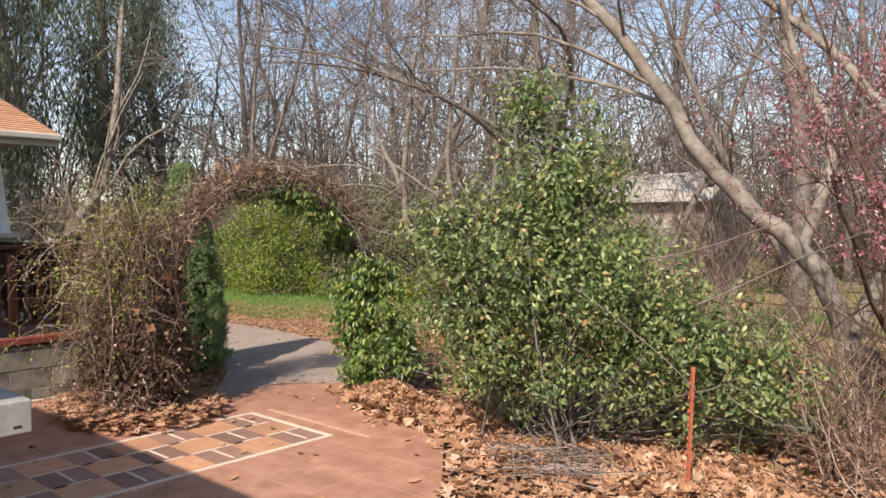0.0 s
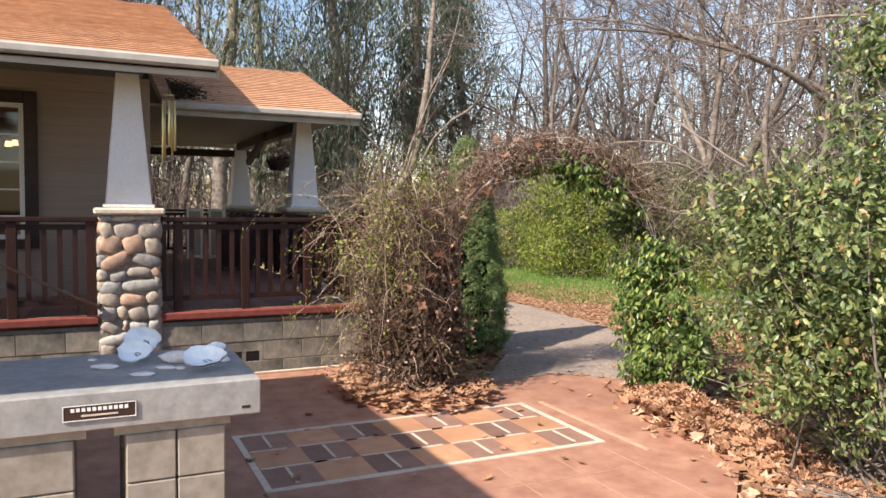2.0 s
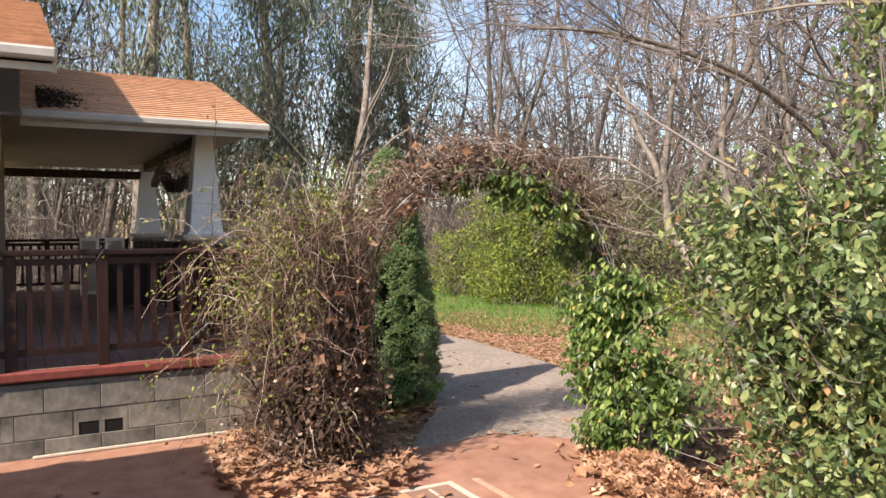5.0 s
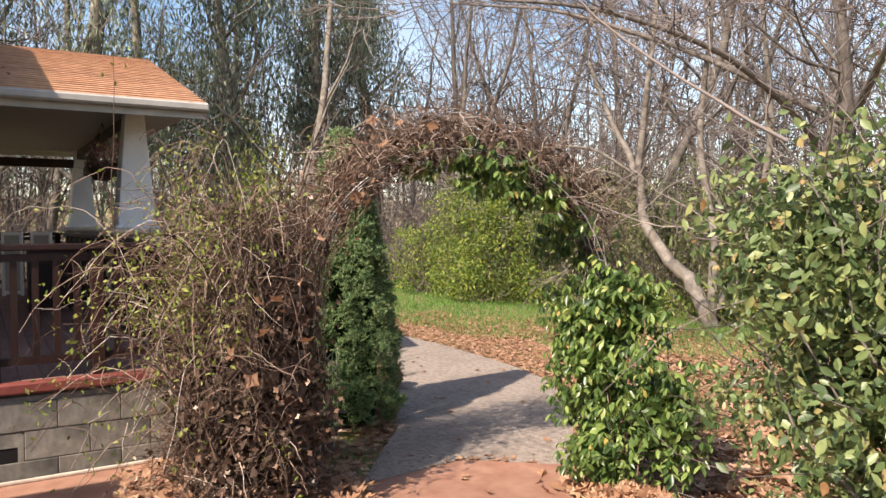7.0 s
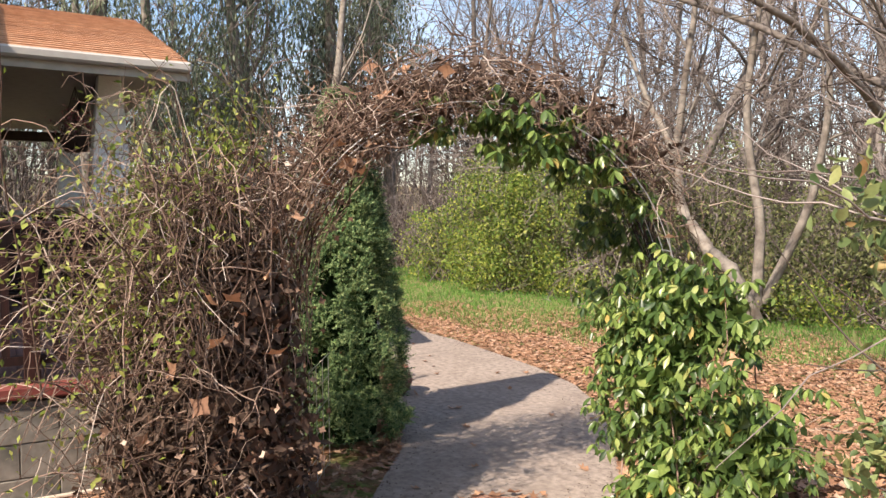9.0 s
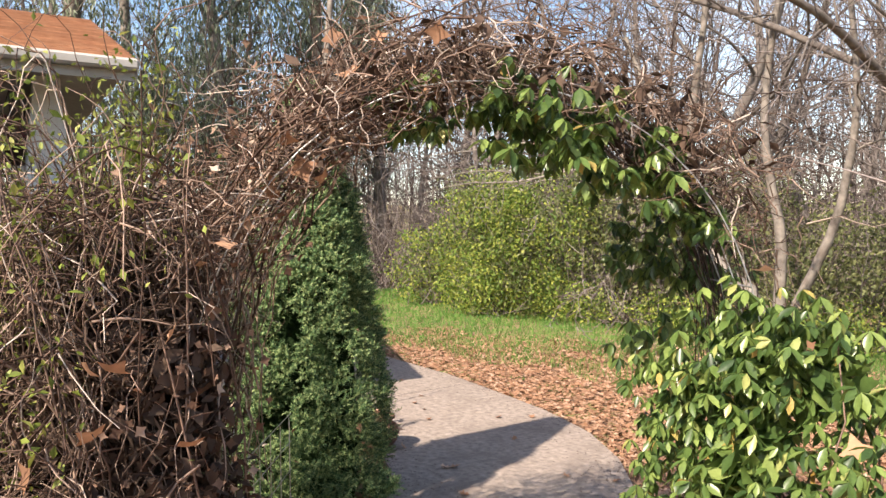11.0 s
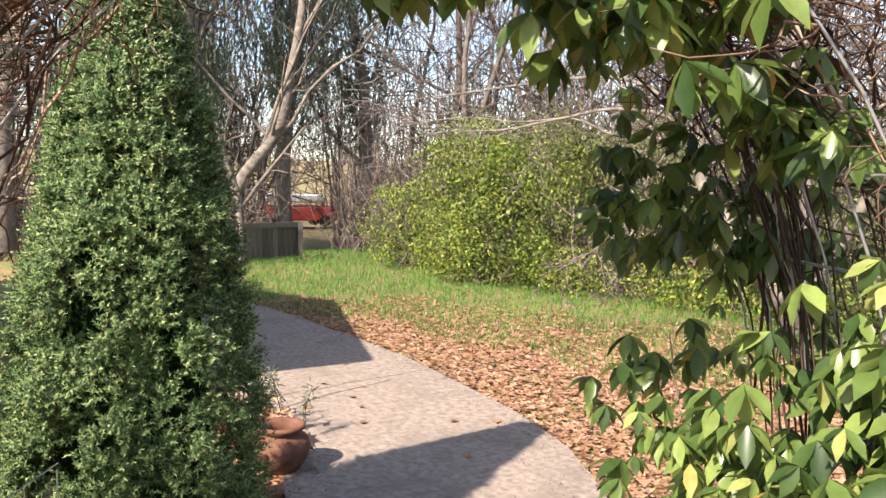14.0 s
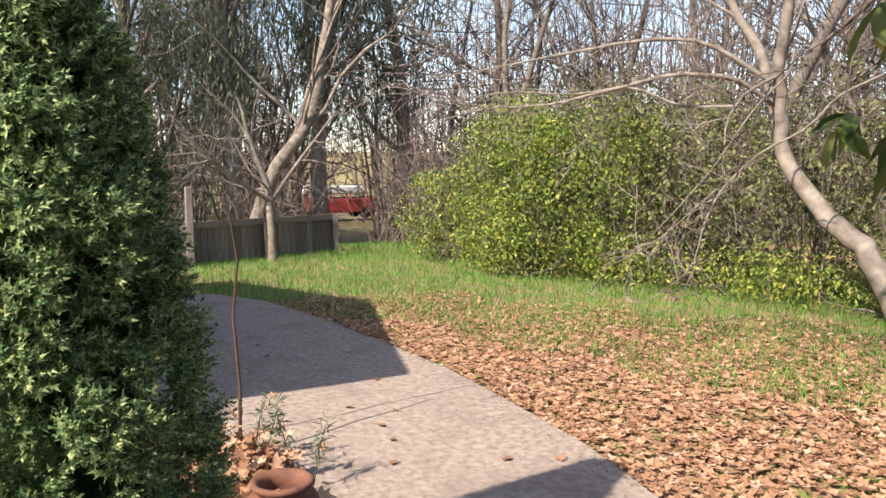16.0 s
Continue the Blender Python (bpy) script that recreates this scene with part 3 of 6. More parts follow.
def stone_pier(x, y, w, z1, seed, rich=True):
    """A pier of river stones with a concrete cap and a tapered white column on it."""
    r = np.random.default_rng(seed)
    pier = thing("stone_pier", (0, 0, 0), "", "")
    pier.parent, pier.location = house, -house_p
    h = w / 2
    part("core", box(x - h + 0.012, x + h - 0.012, y - h + 0.012, y + h - 0.012, -0.05, z1), M_JOINT, pier)
    cols = [(0.42, 0.36, 0.30), (0.34, 0.30, 0.27), (0.43, 0.29, 0.22), (0.27, 0.26, 0.26), (0.38, 0.38, 0.36), (0.47, 0.40, 0.33)]
    mats = [rough_stuff("river_stone", tuple(c * 0.7 for c in k), tuple(min(c * 1.25, 0.6) for c in k), 22, 0.75, 0.3, 0.003, 6, 0.4, (0.2, 0.17, 0.14), per_object=0.2) for k in cols]
    sides = ((1, 0), (0, -1), (0, 1)) if rich else ((1, 0),)
    for sx, sy in sides:
        z = 0.0
        while z < z1 - 0.05:
            hh = r.uniform(0.10, 0.19)
            hh = min(hh, z1 - z)
            u, end = -h, h
            k = int(r.choice([2, 3, 3, 4]))
            cuts = np.sort(np.clip(np.linspace(-h, h, k + 1)[1:-1] + r.normal(0, 0.065, k - 1), -h + 0.07, h - 0.07))
            cuts = [-h, *cuts, h]
            for a, b in zip(cuts[:-1], cuts[1:]):
                bm = bmesh.new()
                bmesh.ops.create_icosphere(bm, subdivisions=2, radius=1)
                cu, cz = (a + b) / 2, z + hh / 2 + r.normal(0, 0.012)
                ru, rz, rn = (b - a) / 2 * r.uniform(0.98, 1.12), hh / 2 * r.uniform(0.98, 1.15), r.uniform(0.04, 0.055)
                ang = r.normal(0, 0.3)
                for v in bm.verts:
                    q = v.co.copy()
                    q = Vector([math.copysign(abs(c) ** 0.66, c) for c in q]) * (1 + 0.22 * noise.noise(q * 1.3 + Vector((cu * 9, cz * 9, sx))))
                    uu, zz = q.x * ru, q.y * rz
                    uu, zz = uu * math.cos(ang) - zz * math.sin(ang), uu * math.sin(ang) + zz * math.cos(ang)
                    nn = q.z * rn + h - 0.02
                    if sx:
                        v.co = (x + nn, y + cu + uu, cz + zz)
                    else:
                        v.co = (x + cu + uu, y + sy * nn, cz + zz)
                bmesh.ops.recalc_face_normals(bm, faces=bm.faces)
                part("stone", bm, mats[int(r.integers(len(mats)))], pier, smooth=True)
            z += hh * 0.98
    part("pier_cap", box(x - h - 0.05, x + h + 0.05, y - h - 0.05, y + h + 0.05, z1, z1 + 0.065, 0.018), M_GROUT, pier, "pale concrete pier cap")
    part("column_foot", box(x - 0.225, x + 0.225, y - 0.225, y + 0.225, z1 + 0.065, z1 + 0.10, 0.008), M_WHITE, pier)
    tapered(x, y, z1 + 0.10, 2.93, 0.40, 0.20, "tapered_column", pier)
    return pier


build_house()
gable_roof(-7.78, -13.0, -7.0, 1.72, 3.03, 4.72, "roof")
gable_roof(-10.55, -13.7, 1.5, 4.06, 2.97, 4.02, "roof")
stone_pier(-8.36, 0.985, 0.52, 1.60, 3)
stone_pier(-11.45, 3.5, 0.50, 1.60, 5)
stone_pier(-16.4, 3.5, 0.50, 1.60, 8, False)
hpart("porch_beam", beam((-16.4, -2, 2.72), (-16.4, 3.9, 2.72), 0.15, 0.14), M_DARK)
hpart("porch_beam", beam((-11.45, 3.5, 2.86), (-16.4, 3.5, 2.86), 0.14, 0.14), M_DARK)
hpart("roof_brace", beam((-15.2, 3.45, 2.50), (-12.6, 3.45, 3.2), 0.10, 0.10), M_DARK)
hpart("porch_ceiling", box(-16.9, -10.7, -2.0, 4.05, 2.93, 2.96), M_CEIL)


def railing(x0, y0, x1, y1, first=0.3, step=0.64):
    """A stained wooden railing with posts, thin balusters and a flat top."""
    rail = thing("railing", (0, 0, 0), "", "")
    rail.parent, rail.location = house, -house_p
    a, b = Vector((x0, y0, 0)), Vector((x1, y1, 0))
    L = (b - a).length
    d = (b - a) / L
    part("handrail", beam(a + Vector((0, 0, RAILTOP - 0.02)), b + Vector((0, 0, RAILTOP - 0.02)), 0.13, 0.045, 0.008), M_RAIL, rail)
    part("top_rail", beam(a + Vector((0, 0, RAILTOP - 0.09)), b + Vector((0, 0, RAILTOP - 0.09)), 0.05, 0.05), M_RAIL, rail)
    part("bottom_rail", beam(a + Vector((0, 0, DECK + 0.13)), b + Vector((0, 0, DECK + 0.13)), 0.05, 0.05), M_RAIL, rail)
    q, k = first % (step / 5), round(first // (step / 5))
    i = -k
    while q < L - 0.03:
        p = a + d * q
        if i % 5 == 0:
            part("post", beam(p + Vector((0.0, 0, DECK)), p + Vector((0.0, 0, RAILTOP - 0.04)), 0.085, 0.085, 0.005), M_RAIL, rail)
        elif q > 0.03:
            part("baluster", beam(p + Vector((0, 0, DECK + 0.13)), p + Vector((0, 0, RAILTOP - 0.1)), 0.042, 0.042), M_RAIL, rail)
        q += step / 5
        i += 1
    return rail


railing(-8.2, -4.0, -8.2, 0.72, 0.17, 0.64)
railing(-8.2, 1.26, -8.2, 3.2, 0.16, 0.64)
railing(-8.2, 3.25, -11.2, 3.25)
railing(-11.7, 3.25, -16.2, 3.25)
railing(-16.6, -1.0, -16.6, 3.2)
corner = hpart("corner_post", box(-8.27, -8.13, 3.19, 3.33, DECK, RAILTOP + 0.04, 0.008), M_RAIL)
hpart("post_cap", box(-8.30, -8.10, 3.16, 3.36, RAILTOP + 0.04, RAILTOP + 0.085, 0.015), M_RAIL)

# grey blocks of the foundation, one by one
def build_blocks():
    wall = thing("block_wall", (0, 0, 0), "", "")
    wall.parent, wall.location = house, -house_p
    shared = {}
    for k in range(3):
        y = -3.2 + (0.2 if k % 2 else 0) + 0.03
        while y < 3.25:
            ln = min(0.4, 3.3 - y)
            if not (k == 1 and 1.80 < y + 0.2 < 2.26):
                key = round(ln, 2)
                if key not in shared:
                    shared[key] = box(-0.1, 0, 0.002, ln - 0.002, 0.003, 0.197, 0.004)
                    me = bpy.data.meshes.new("block")
                    shared[key].to_mesh(me)
                    me.materials.append(M_BLOCK)
                    shared[key] = me
                o = new("block", shared[key])
                o.parent, o.location = wall, (WX - 0.004 * (k % 2), y, k * 0.2 - 0.07)
            y += ln
    for y0, y1, z0, z1 in ((1.835, 1.87, 0.105, 0.325), (1.87, 2.225, 0.23, 0.325), (1.87, 2.225, 0.105, 0.12), (2.015, 2.055, 0.12, 0.23), (2.19, 2.225, 0.12, 0.23)):
        part("vent_surround", box(WX - 0.1, WX - 0.006, y0, y1, z0, z1), M_BLOCK, wall)
    # Near-black plate behind the vent holes: their inner shade as colour.
    part("vent_shade_plate", box(WX - 0.05, WX - 0.011, 1.87, 2.19, 0.12, 0.23), M_VENT_SHADE, wall, "near-black plate standing in for the shade inside the vent")


M_VENT_SHADE = rough_stuff("vent_shade", (0.006, 0.005, 0.005), (0.012, 0.01, 0.01), 10)
build_blocks()


def build_boards():
    deck = thing("deck_boards", (0, 0, 0), "", "")
    deck.parent, deck.location = house, -house_p
    for i in range(66):
        y = -5.9 + i * 0.14
        if y < 3.2:
            part("board", box(-17, WX - 0.06, y, y + 0.134, DECK - 0.035, DECK), M_DECK, deck)


build_boards()

# unseen wall and flat roof, added to cast the shadow on the patio
shade_caster = thing("garden_wing", (-4, -4, 0), "unseen wall and flat roof added to shade the patio", "building")
for nm, b, mt in (("wall", box(-6.8, -3.3, -1.45, -1.3, -0.05, 3.0), M_SIDING), ("roof", box(-6.70, -3.0, -8, -0.52, 3.0, 3.12, 0.01), M_TRIM)):
    o = part(nm, b, mt, shade_caster)
    o.location = (4, 4, 0)


# ---- garden table ----
def build_table():
    t = thing("slab_table", (-4.05, 0.4, 0), "thick dark grey stone slab on pale block legs", "table")
    def p(n, b, m, label=""):
        o = part(n, b, m, t, label)
        o.location = (4.05, -0.4, 0)
        return o
    p("tabletop", box(-4.42, -3.64, -0.75, 1.27, 0.84, 0.99, 0.006), M_SLAB, "dark grey slab with a lighter worn edge")
    for y0, y1 in ((0.74, 1.13), (-0.35, 0.56)):
        for x0, x1 in ((-3.86, -3.67), (-4.36, -4.17)):
            for k in range(4):
                z = k * 0.2
                for a, b in ((y0, (y0 + y1) / 2), ((y0 + y1) / 2, y1)):
                    p("leg_block", box(x0, x1, a + 0.003, b - 0.003, z + 0.002, z + 0.198, 0.006), M_LEG)
    p("leg_cap", box(-4.34, -3.68, 0.70, 1.15, 0.80, 0.84), M_LEG)
    p("leg_cap", box(-4.34, -3.68, -0.4, 0.6, 0.80, 0.84), M_LEG)
    p("plaque", box(-3.64, -3.634, 0.52, 0.78, 0.885, 0.945), M_DARK, "small black metal plaque")
    for y0, y1, z0, z1 in ((0.52, 0.78, 0.942, 0.945), (0.52, 0.78, 0.885, 0.888), (0.52, 0.523, 0.888, 0.942), (0.777, 0.78, 0.888, 0.942)):
        p("plaque_edge", box(-3.6345, -3.632, y0, y1, z0, z1), M_WHITE)
    for k in range(11):
        p("plaque_mark", box(-3.6345, -3.632, 0.548 + k * 0.019, 0.561 + k * 0.019, 0.920, 0.934), M_WHITE)
    p("slab_mark", box(-3.641, -3.6385, 1.19, 1.225, 0.868, 0.880), M_DARK)
    p("plaque_rule", box(-3.6345, -3.632, 0.585, 0.715, 0.900, 0.907), M_GROUT)


build_table()


# ---- bushes, arch, juniper ----
def whorl():
    """Five drooping leaves round one node."""
    v, f = [], []
    for i in range(5):
        a = i * 1.2566 + 0.3 * (i % 2)
        m = Matrix.Rotation(a, 3, 'Z') @ Matrix.Rotation(radians(-38 - 14 * (i % 3)), 3, 'X')
        k = len(v)
        v += [tuple(m @ Vector(p)) for p in LEAF_OVAL[0]]
        f += [tuple(q + k for q in t) for t in LEAF_OVAL[1]]
    return v, f


WHORL = whorl()
LEAF_CURL = ([(math.cos(k * 0.7854) * (0.62, 0.30)[k % 2], math.sin(k * 0.7854) * (0.55, 0.32)[k % 2], (0.13, 0.0, 0.05, 0.02, 0.16, 0.0, 0.08, 0.03)[k]) for k in range(8)] + [(0, 0, -0.04)], [(k, (k + 1) % 8, 8) for k in range(8)])
LEAF_BROAD = ([(x * 1.2, y, z) for x, y, z in LEAF_OVAL[0]], LEAF_OVAL[1])


def arch_clear(p, margin=0.22):
    """True for points that leave the way through the arch free."""
    p = np.atleast_2d(p)
    L, R = np.array([-7.16, 3.74]), np.array([-6.08, 5.54])
    mid, half = (L + R) / 2, (R - L) / 2
    hl = np.linalg.norm(half)
    s = (p[:, :2] - mid) @ half / hl
    q = np.clip(1 - (s / hl) ** 2, 0, 1)
    roof = 2.15 * q ** 0.31
    return (np.abs(s) > hl - margin - 0.05) | (p[:, 2] > roof - margin)


def foliage(name, parent, n, blobs, mat, shape, size, jitter=0.7, depth=0.35, r=rng, floor=0.02, droop=True):
    p, d = blob_points(n, blobs, r, depth, floor)
    t = facing(d, jitter, r) if droop else spin(len(p), 1, r)
    s = r.uniform(size[0], size[1], len(p))
    o = link(name, strewn(name, shape, p, t, s), mat, parent)
    o["kind"] = "stuff"
    return o


def inner_stems(parent, base, blobs, n, r, mat, rad=0.012, name="stems", reach=0.9):
    paths = []
    for _ in range(n):
        b = blobs[r.integers(len(blobs))]
        d = r.normal(size=3)
        d /= np.linalg.norm(d)
        tip = np.array(b[:3]) + d * np.array(b[3:]) * reach
        s = np.array(base) + r.normal(0, 1, 3) * np.array([0.25, 0.25, 0])
        s[2] = 0
        mid = (s + tip) / 2 + r.normal(0, 0.15, 3)
        t = np.linspace(0, 1, 7)[:, None]
        pts = (1 - t) ** 2 * s + 2 * t * (1 - t) * mid + t ** 2 * tip + r.normal(0, 0.02, (7, 3))
        paths.append((pts, np.linspace(rad, rad * 0.3, 7)))
    return link(name, tubes(name, paths, 4), mat, parent)


def dark_cores(parent, blobs, mat, k=0.55):
    """Dense shaded growth inside a bush: dark twiggy leaves close to the middle."""
    r = np.random.default_rng(len(blobs))
    foliage("inner_growth", parent, 450 * len(blobs), [(x, y, z, a * k, b * k, c * k) for x, y, z, a, b, c in blobs], mat, LEAF_PLAIN, (0.08, 0.14), 1.0, 0.9, r)


def build_big_bush():
    r = np.random.default_rng(21)
    bush = thing("large_bush", (0, 0, 0), "tall broadleaf evergreen bush with glossy yellow-green leaves", "bush")
    big = [(-4.05, 4.95, 1.0, 0.62, 0.6, 0.75), (-4.2, 4.85, 1.65, 0.42, 0.42, 0.5), (-3.55, 4.95, 1.25, 0.75, 0.68, 1.0), (-3.45, 5.35, 2.05, 0.6, 0.55, 0.7), (-3.72, 5.2, 2.75, 0.24, 0.24, 0.40),
           (-2.95, 5.2, 1.05, 0.7, 0.55, 0.8), (-2.45, 5.45, 0.75, 0.6, 0.5, 0.6), (-2.1, 5.8, 0.6, 0.5, 0.45, 0.5)]
    small = sub_blobs(230, big, r, (0.08, 0.26))
    foliage("crown", bush, 27000, np.vstack([big, small]), L_BUSH, LEAF_BROAD, (0.032, 0.066), r=r, depth=0.6)
    dark_cores(bush, big, L_BUSH)
    inner_stems(bush, (-3.4, 5.3, 0), big, 60, r, M_BARK, 0.012, name="stem_mass")["kind"] = "stuff"
    # bare shoots that stick out
    out = []
    for _ in range(230):
        b = big[r.integers(len(big))]
        d = r.normal(size=3)
        d /= np.linalg.norm(d)
        p = np.array(b[:3]) + d * np.array(b[3:]) * 0.8
        out.append(stem(p, d + np.array([0, 0, 0.4]), r.uniform(0.3, 0.8), 0.0036, 0.0012, r, 0.16, 0.02, 7))
    for a, b in (((-2.95, 4.7, 1.3), (0.9, -0.15, -0.42)), ((-2.2, 5.1, 1.2), (0.8, 0.3, 0.3)), ((-4.1, 4.5, 2.0), (-0.6, -0.3, 0.4)), ((-2.6, 5.0, 1.5), (0.9, 0.5, 0.2))):
        out.append(stem(a, b, 1.2, 0.008, 0.003, r, 0.06, 0.0, 8))
    link("bare_shoot_mass", tubes("bare_shoot_mass", out, 4), M_TWIG, bush)["kind"] = "stuff"


def arch_path(u, lift=0.0):
    """A point on the arch, u from 0 (foot by the juniper) to 1."""
    L, R = np.array([-7.16, 3.74]), np.array([-6.08, 5.54])
    a = math.pi * u
    mid, half = (L + R) / 2, (R - L) / 2
    k = -math.cos(a)
    h = max(math.sin(a), 0) ** (0.62 if u < 0.5 else 0.44)
    xy = mid + half * k
    return np.array([xy[0], xy[1], (2.17 + lift) * h])


def build_arch():
    r = np.random.default_rng(33)
    arch = thing("vine_arch", (0, 0, 0), "garden arch smothered in dry vines and green climbers", "arch")
    along = np.array([-0.85, 0.52])
    wires = []
    for off in np.linspace(-0.3, 0.45, 6):
        wires.append((np.array([arch_path(u) + np.array([*(along * off), 0]) for u in np.linspace(0.0, 1, 30)]), np.full(30, 0.003)))
    for u in np.linspace(0.02, 0.98, 26):
        a, b = arch_path(u) + np.array([*(along * -0.3), 0]), arch_path(u) + np.array([*(along * 0.45), 0])
        wires.append((np.array([a, b]), np.full(2, 0.003)))
    link("wire_frame", tubes("wire_frame", wires, 4), M_WIRE, arch)
    dark, paths = [], []
    c = np.array([-6.62, 4.64, 0.9])

    def clump(u, off, out, spread, n, lo, hi, rad):
        """Short crooked stems all ways round a point on the arch."""
        q = arch_path(u) + np.array([*(along * off), 0])
        w = q - c
        q = q + w / (np.linalg.norm(w) + 1e-6) * out
        for _ in range(n):
            p = q + r.normal(0, spread, 3)
            p[2] = max(p[2], 0.03)
            (dark if r.random() < 0.42 else paths).append(stem(p, r.normal(0, 1, 3) + np.array([0, 0, -0.25]), r.uniform(lo, hi), rad * r.uniform(0.6, 1.5), rad * 0.35, r, 0.38, -0.04, 6))

    for u in np.arange(0.0, 0.84, 0.010):
        for off in (-0.3, -0.05, 0.2, 0.42):
            clump(u, off, 0.13 if u < 0.66 else 0.11, 0.08, 13 if u < 0.5 else 8, 0.12, 0.36, 0.0027)
    for u in np.arange(0.76, 0.99, 0.02):
        for off in (-0.25, 0.05, 0.35):
            clump(u, off, 0.10, 0.04, 2, 0.15, 0.35, 0.0025)
    # long runners over the arch
    for _ in range(150):
        u0 = r.uniform(0.05, 0.6)
        t = np.linspace(u0, np.clip(u0 + r.normal(0.0, 0.22), 0.0, 0.95), 12)
        off, gl = r.uniform(-0.4, 0.5), r.uniform(0, 0.16)
        pts = np.array([arch_path(max(q, 0.02), lift=gl) + np.array([*(along * off), 0]) for q in t]) + np.cumsum(r.normal(0, 0.03, (12, 3)), axis=0)
        pts[:, 2] = np.maximum(pts[:, 2], 0.02)
        paths.append((pts, np.linspace(0.005, 0.002, 12) * r.uniform(0.6, 1.5)))
    for _ in range(30):
        t = np.linspace(r.uniform(0.55, 0.8), r.uniform(0.88, 0.99), 10)
        off, gl = r.uniform(-0.2, 0.4), r.uniform(0.0, 0.08)
        pts = np.array([arch_path(q, lift=gl) + np.array([*(along * off), 0]) for q in t]) + np.cumsum(r.normal(0, 0.016, (10, 3)), axis=0)
        pts[:, 2] = np.maximum(pts[:, 2], 0.02)
        (dark if r.random() < 0.6 else paths).append((pts, np.linspace(0.0045, 0.0025, 10) * r.uniform(0.5, 1.4)))
    # bushy tangle at the near foot, with canes that hang out
    for _ in range(4200):
        a, zz = r.uniform(0, 2 * np.pi), r.random() ** 0.9 * 1.75
        R = (0.62 if zz < 1.1 else 0.62 - (zz - 1.1) * 0.45) * r.random() ** 0.5
        p = np.array([-6.98 + math.cos(a) * R * 1.0, 3.42 + math.sin(a) * R * 0.85, zz + 0.03])
        deep = noise.noise(Vector(p * 4.2))
        if deep < -0.12:
            continue
        d = np.array([math.cos(a) * 0.5, math.sin(a) * 0.5, -0.1]) + r.normal(0, 1.0, 3)
        (dark if r.random() < 0.62 else paths).append(stem(p, d, r.uniform(0.15, 0.55), 0.0034 * r.uniform(0.4, 1.6), 0.001, r, 0.36, -0.09, 5))
    tips = []
    for _ in range(230):
        s = np.array([-6.95 + r.normal(0, 0.22), 3.42 + r.normal(0, 0.22), r.uniform(0.0, 1.3)])
        ang = r.uniform(-2.9, -0.7) if r.random() < 0.7 else r.uniform(-3.8, 0.2)
        reach = r.uniform(0.3, 1.3)
        top = r.uniform(0.55, 0.9) * (2.15 - 0.55 * reach)
        e = s + np.array([math.cos(ang) * reach * 0.9, math.sin(ang) * reach * 0.85, r.uniform(0.1, 1.15) * (1.1 - 0.45 * reach)])
        m = s + np.array([math.cos(ang) * reach * 0.5, math.sin(ang) * reach * 0.4, top])
        t = np.linspace(0, 1, 13)[:, None]
        pts = (1 - t) ** 2 * s + 2 * t * (1 - t) * m + t ** 2 * e + np.cumsum(r.normal(0, 0.014, (13, 3)), axis=0)
        pts[:, 2] = np.maximum(pts[:, 2], 0.02)
        paths.append((pts, np.linspace(0.004, 0.0013, 13) * r.uniform(0.5, 1.4)))
        tips += [pts[k] for k in (6, 8, 9, 10, 11, 12)]
        for _k in range(3):
            i = int(r.integers(4, 12))
            paths.append(stem(pts[i], r.normal(0, 1, 3), r.uniform(0.08, 0.3), 0.0025, 0.001, r, 0.3, -0.03, 4))
    # whips that stand up
    for _ in range(13):
        s = np.array([-7.0 + r.normal(0, 0.28), 3.4 + r.normal(0, 0.28), 0.9])
        st = stem(s, (r.normal(0, 0.1), r.normal(0, 0.1), 1), r.uniform(0.8, 1.7), 0.006, 0.0015, r, 0.06, 0.0, 11)
        paths.append(st)
        tips += [st[0][k] for k in (6, 7, 8, 9, 10, 11)]
    paths = [q for q in paths if arch_clear(q[0]).all()]
    dark = [q for q in dark if arch_clear(q[0], 0.12).all()]
    link("dry_stem_mass", tubes("dry_stem_mass", paths, 3), M_VINE, arch, "tangled dry brown vine stems")["kind"] = "stuff"
    # Dark stems are mixed in at random; their colour also carries the depth shade.
    link("old_stem_mass", tubes("old_stem_mass", dark, 3), M_DARK_BROWN, arch, "dark stems through the tangle that also stand in for its shade")["kind"] = "stuff"
    dry = [(-6.95, 3.4, 0.8, 0.6, 0.55, 0.85), (-6.9, 3.4, 0.5, 0.6, 0.52, 0.45), (-7.05, 3.75, 1.75, 0.35, 0.4, 0.35), (-6.95, 4.1, 2.1, 0.35, 0.3, 0.25), (-6.9, 3.2, 0.2, 0.7, 0.6, 0.2)]
    foliage("dry_leaves", arch, 3600, dry, L_BROWN, LEAF_CURL, (0.018, 0.042), 1.2, 0.95, r)
    # Dark brown leaf shapes fill the foot: shade inside the tangle as colour.
    for name, blobs in (("core_shade", [(-6.98, 3.42, 0.55, 0.50, 0.44, 0.6), (-6.98, 3.45, 1.15, 0.38, 0.34, 0.42)]),):
        foliage(name, arch, 11000, blobs, M_DARK_BROWN, LEAF_PLAIN, (0.05, 0.1), 1.2, 0.8, r)
    # Dark brown shapes along the crown paint the shade under the vines.
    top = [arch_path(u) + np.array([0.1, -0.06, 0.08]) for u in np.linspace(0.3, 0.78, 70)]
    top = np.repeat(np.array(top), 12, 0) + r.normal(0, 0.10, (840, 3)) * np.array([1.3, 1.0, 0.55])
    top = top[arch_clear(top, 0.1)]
    link("shaded_top", strewn("shaded_top", LEAF_PLAIN, top, spin(len(top), 1, r), r.uniform(0.04, 0.08, len(top))), M_DARK_BROWN, arch)["kind"] = "stuff"
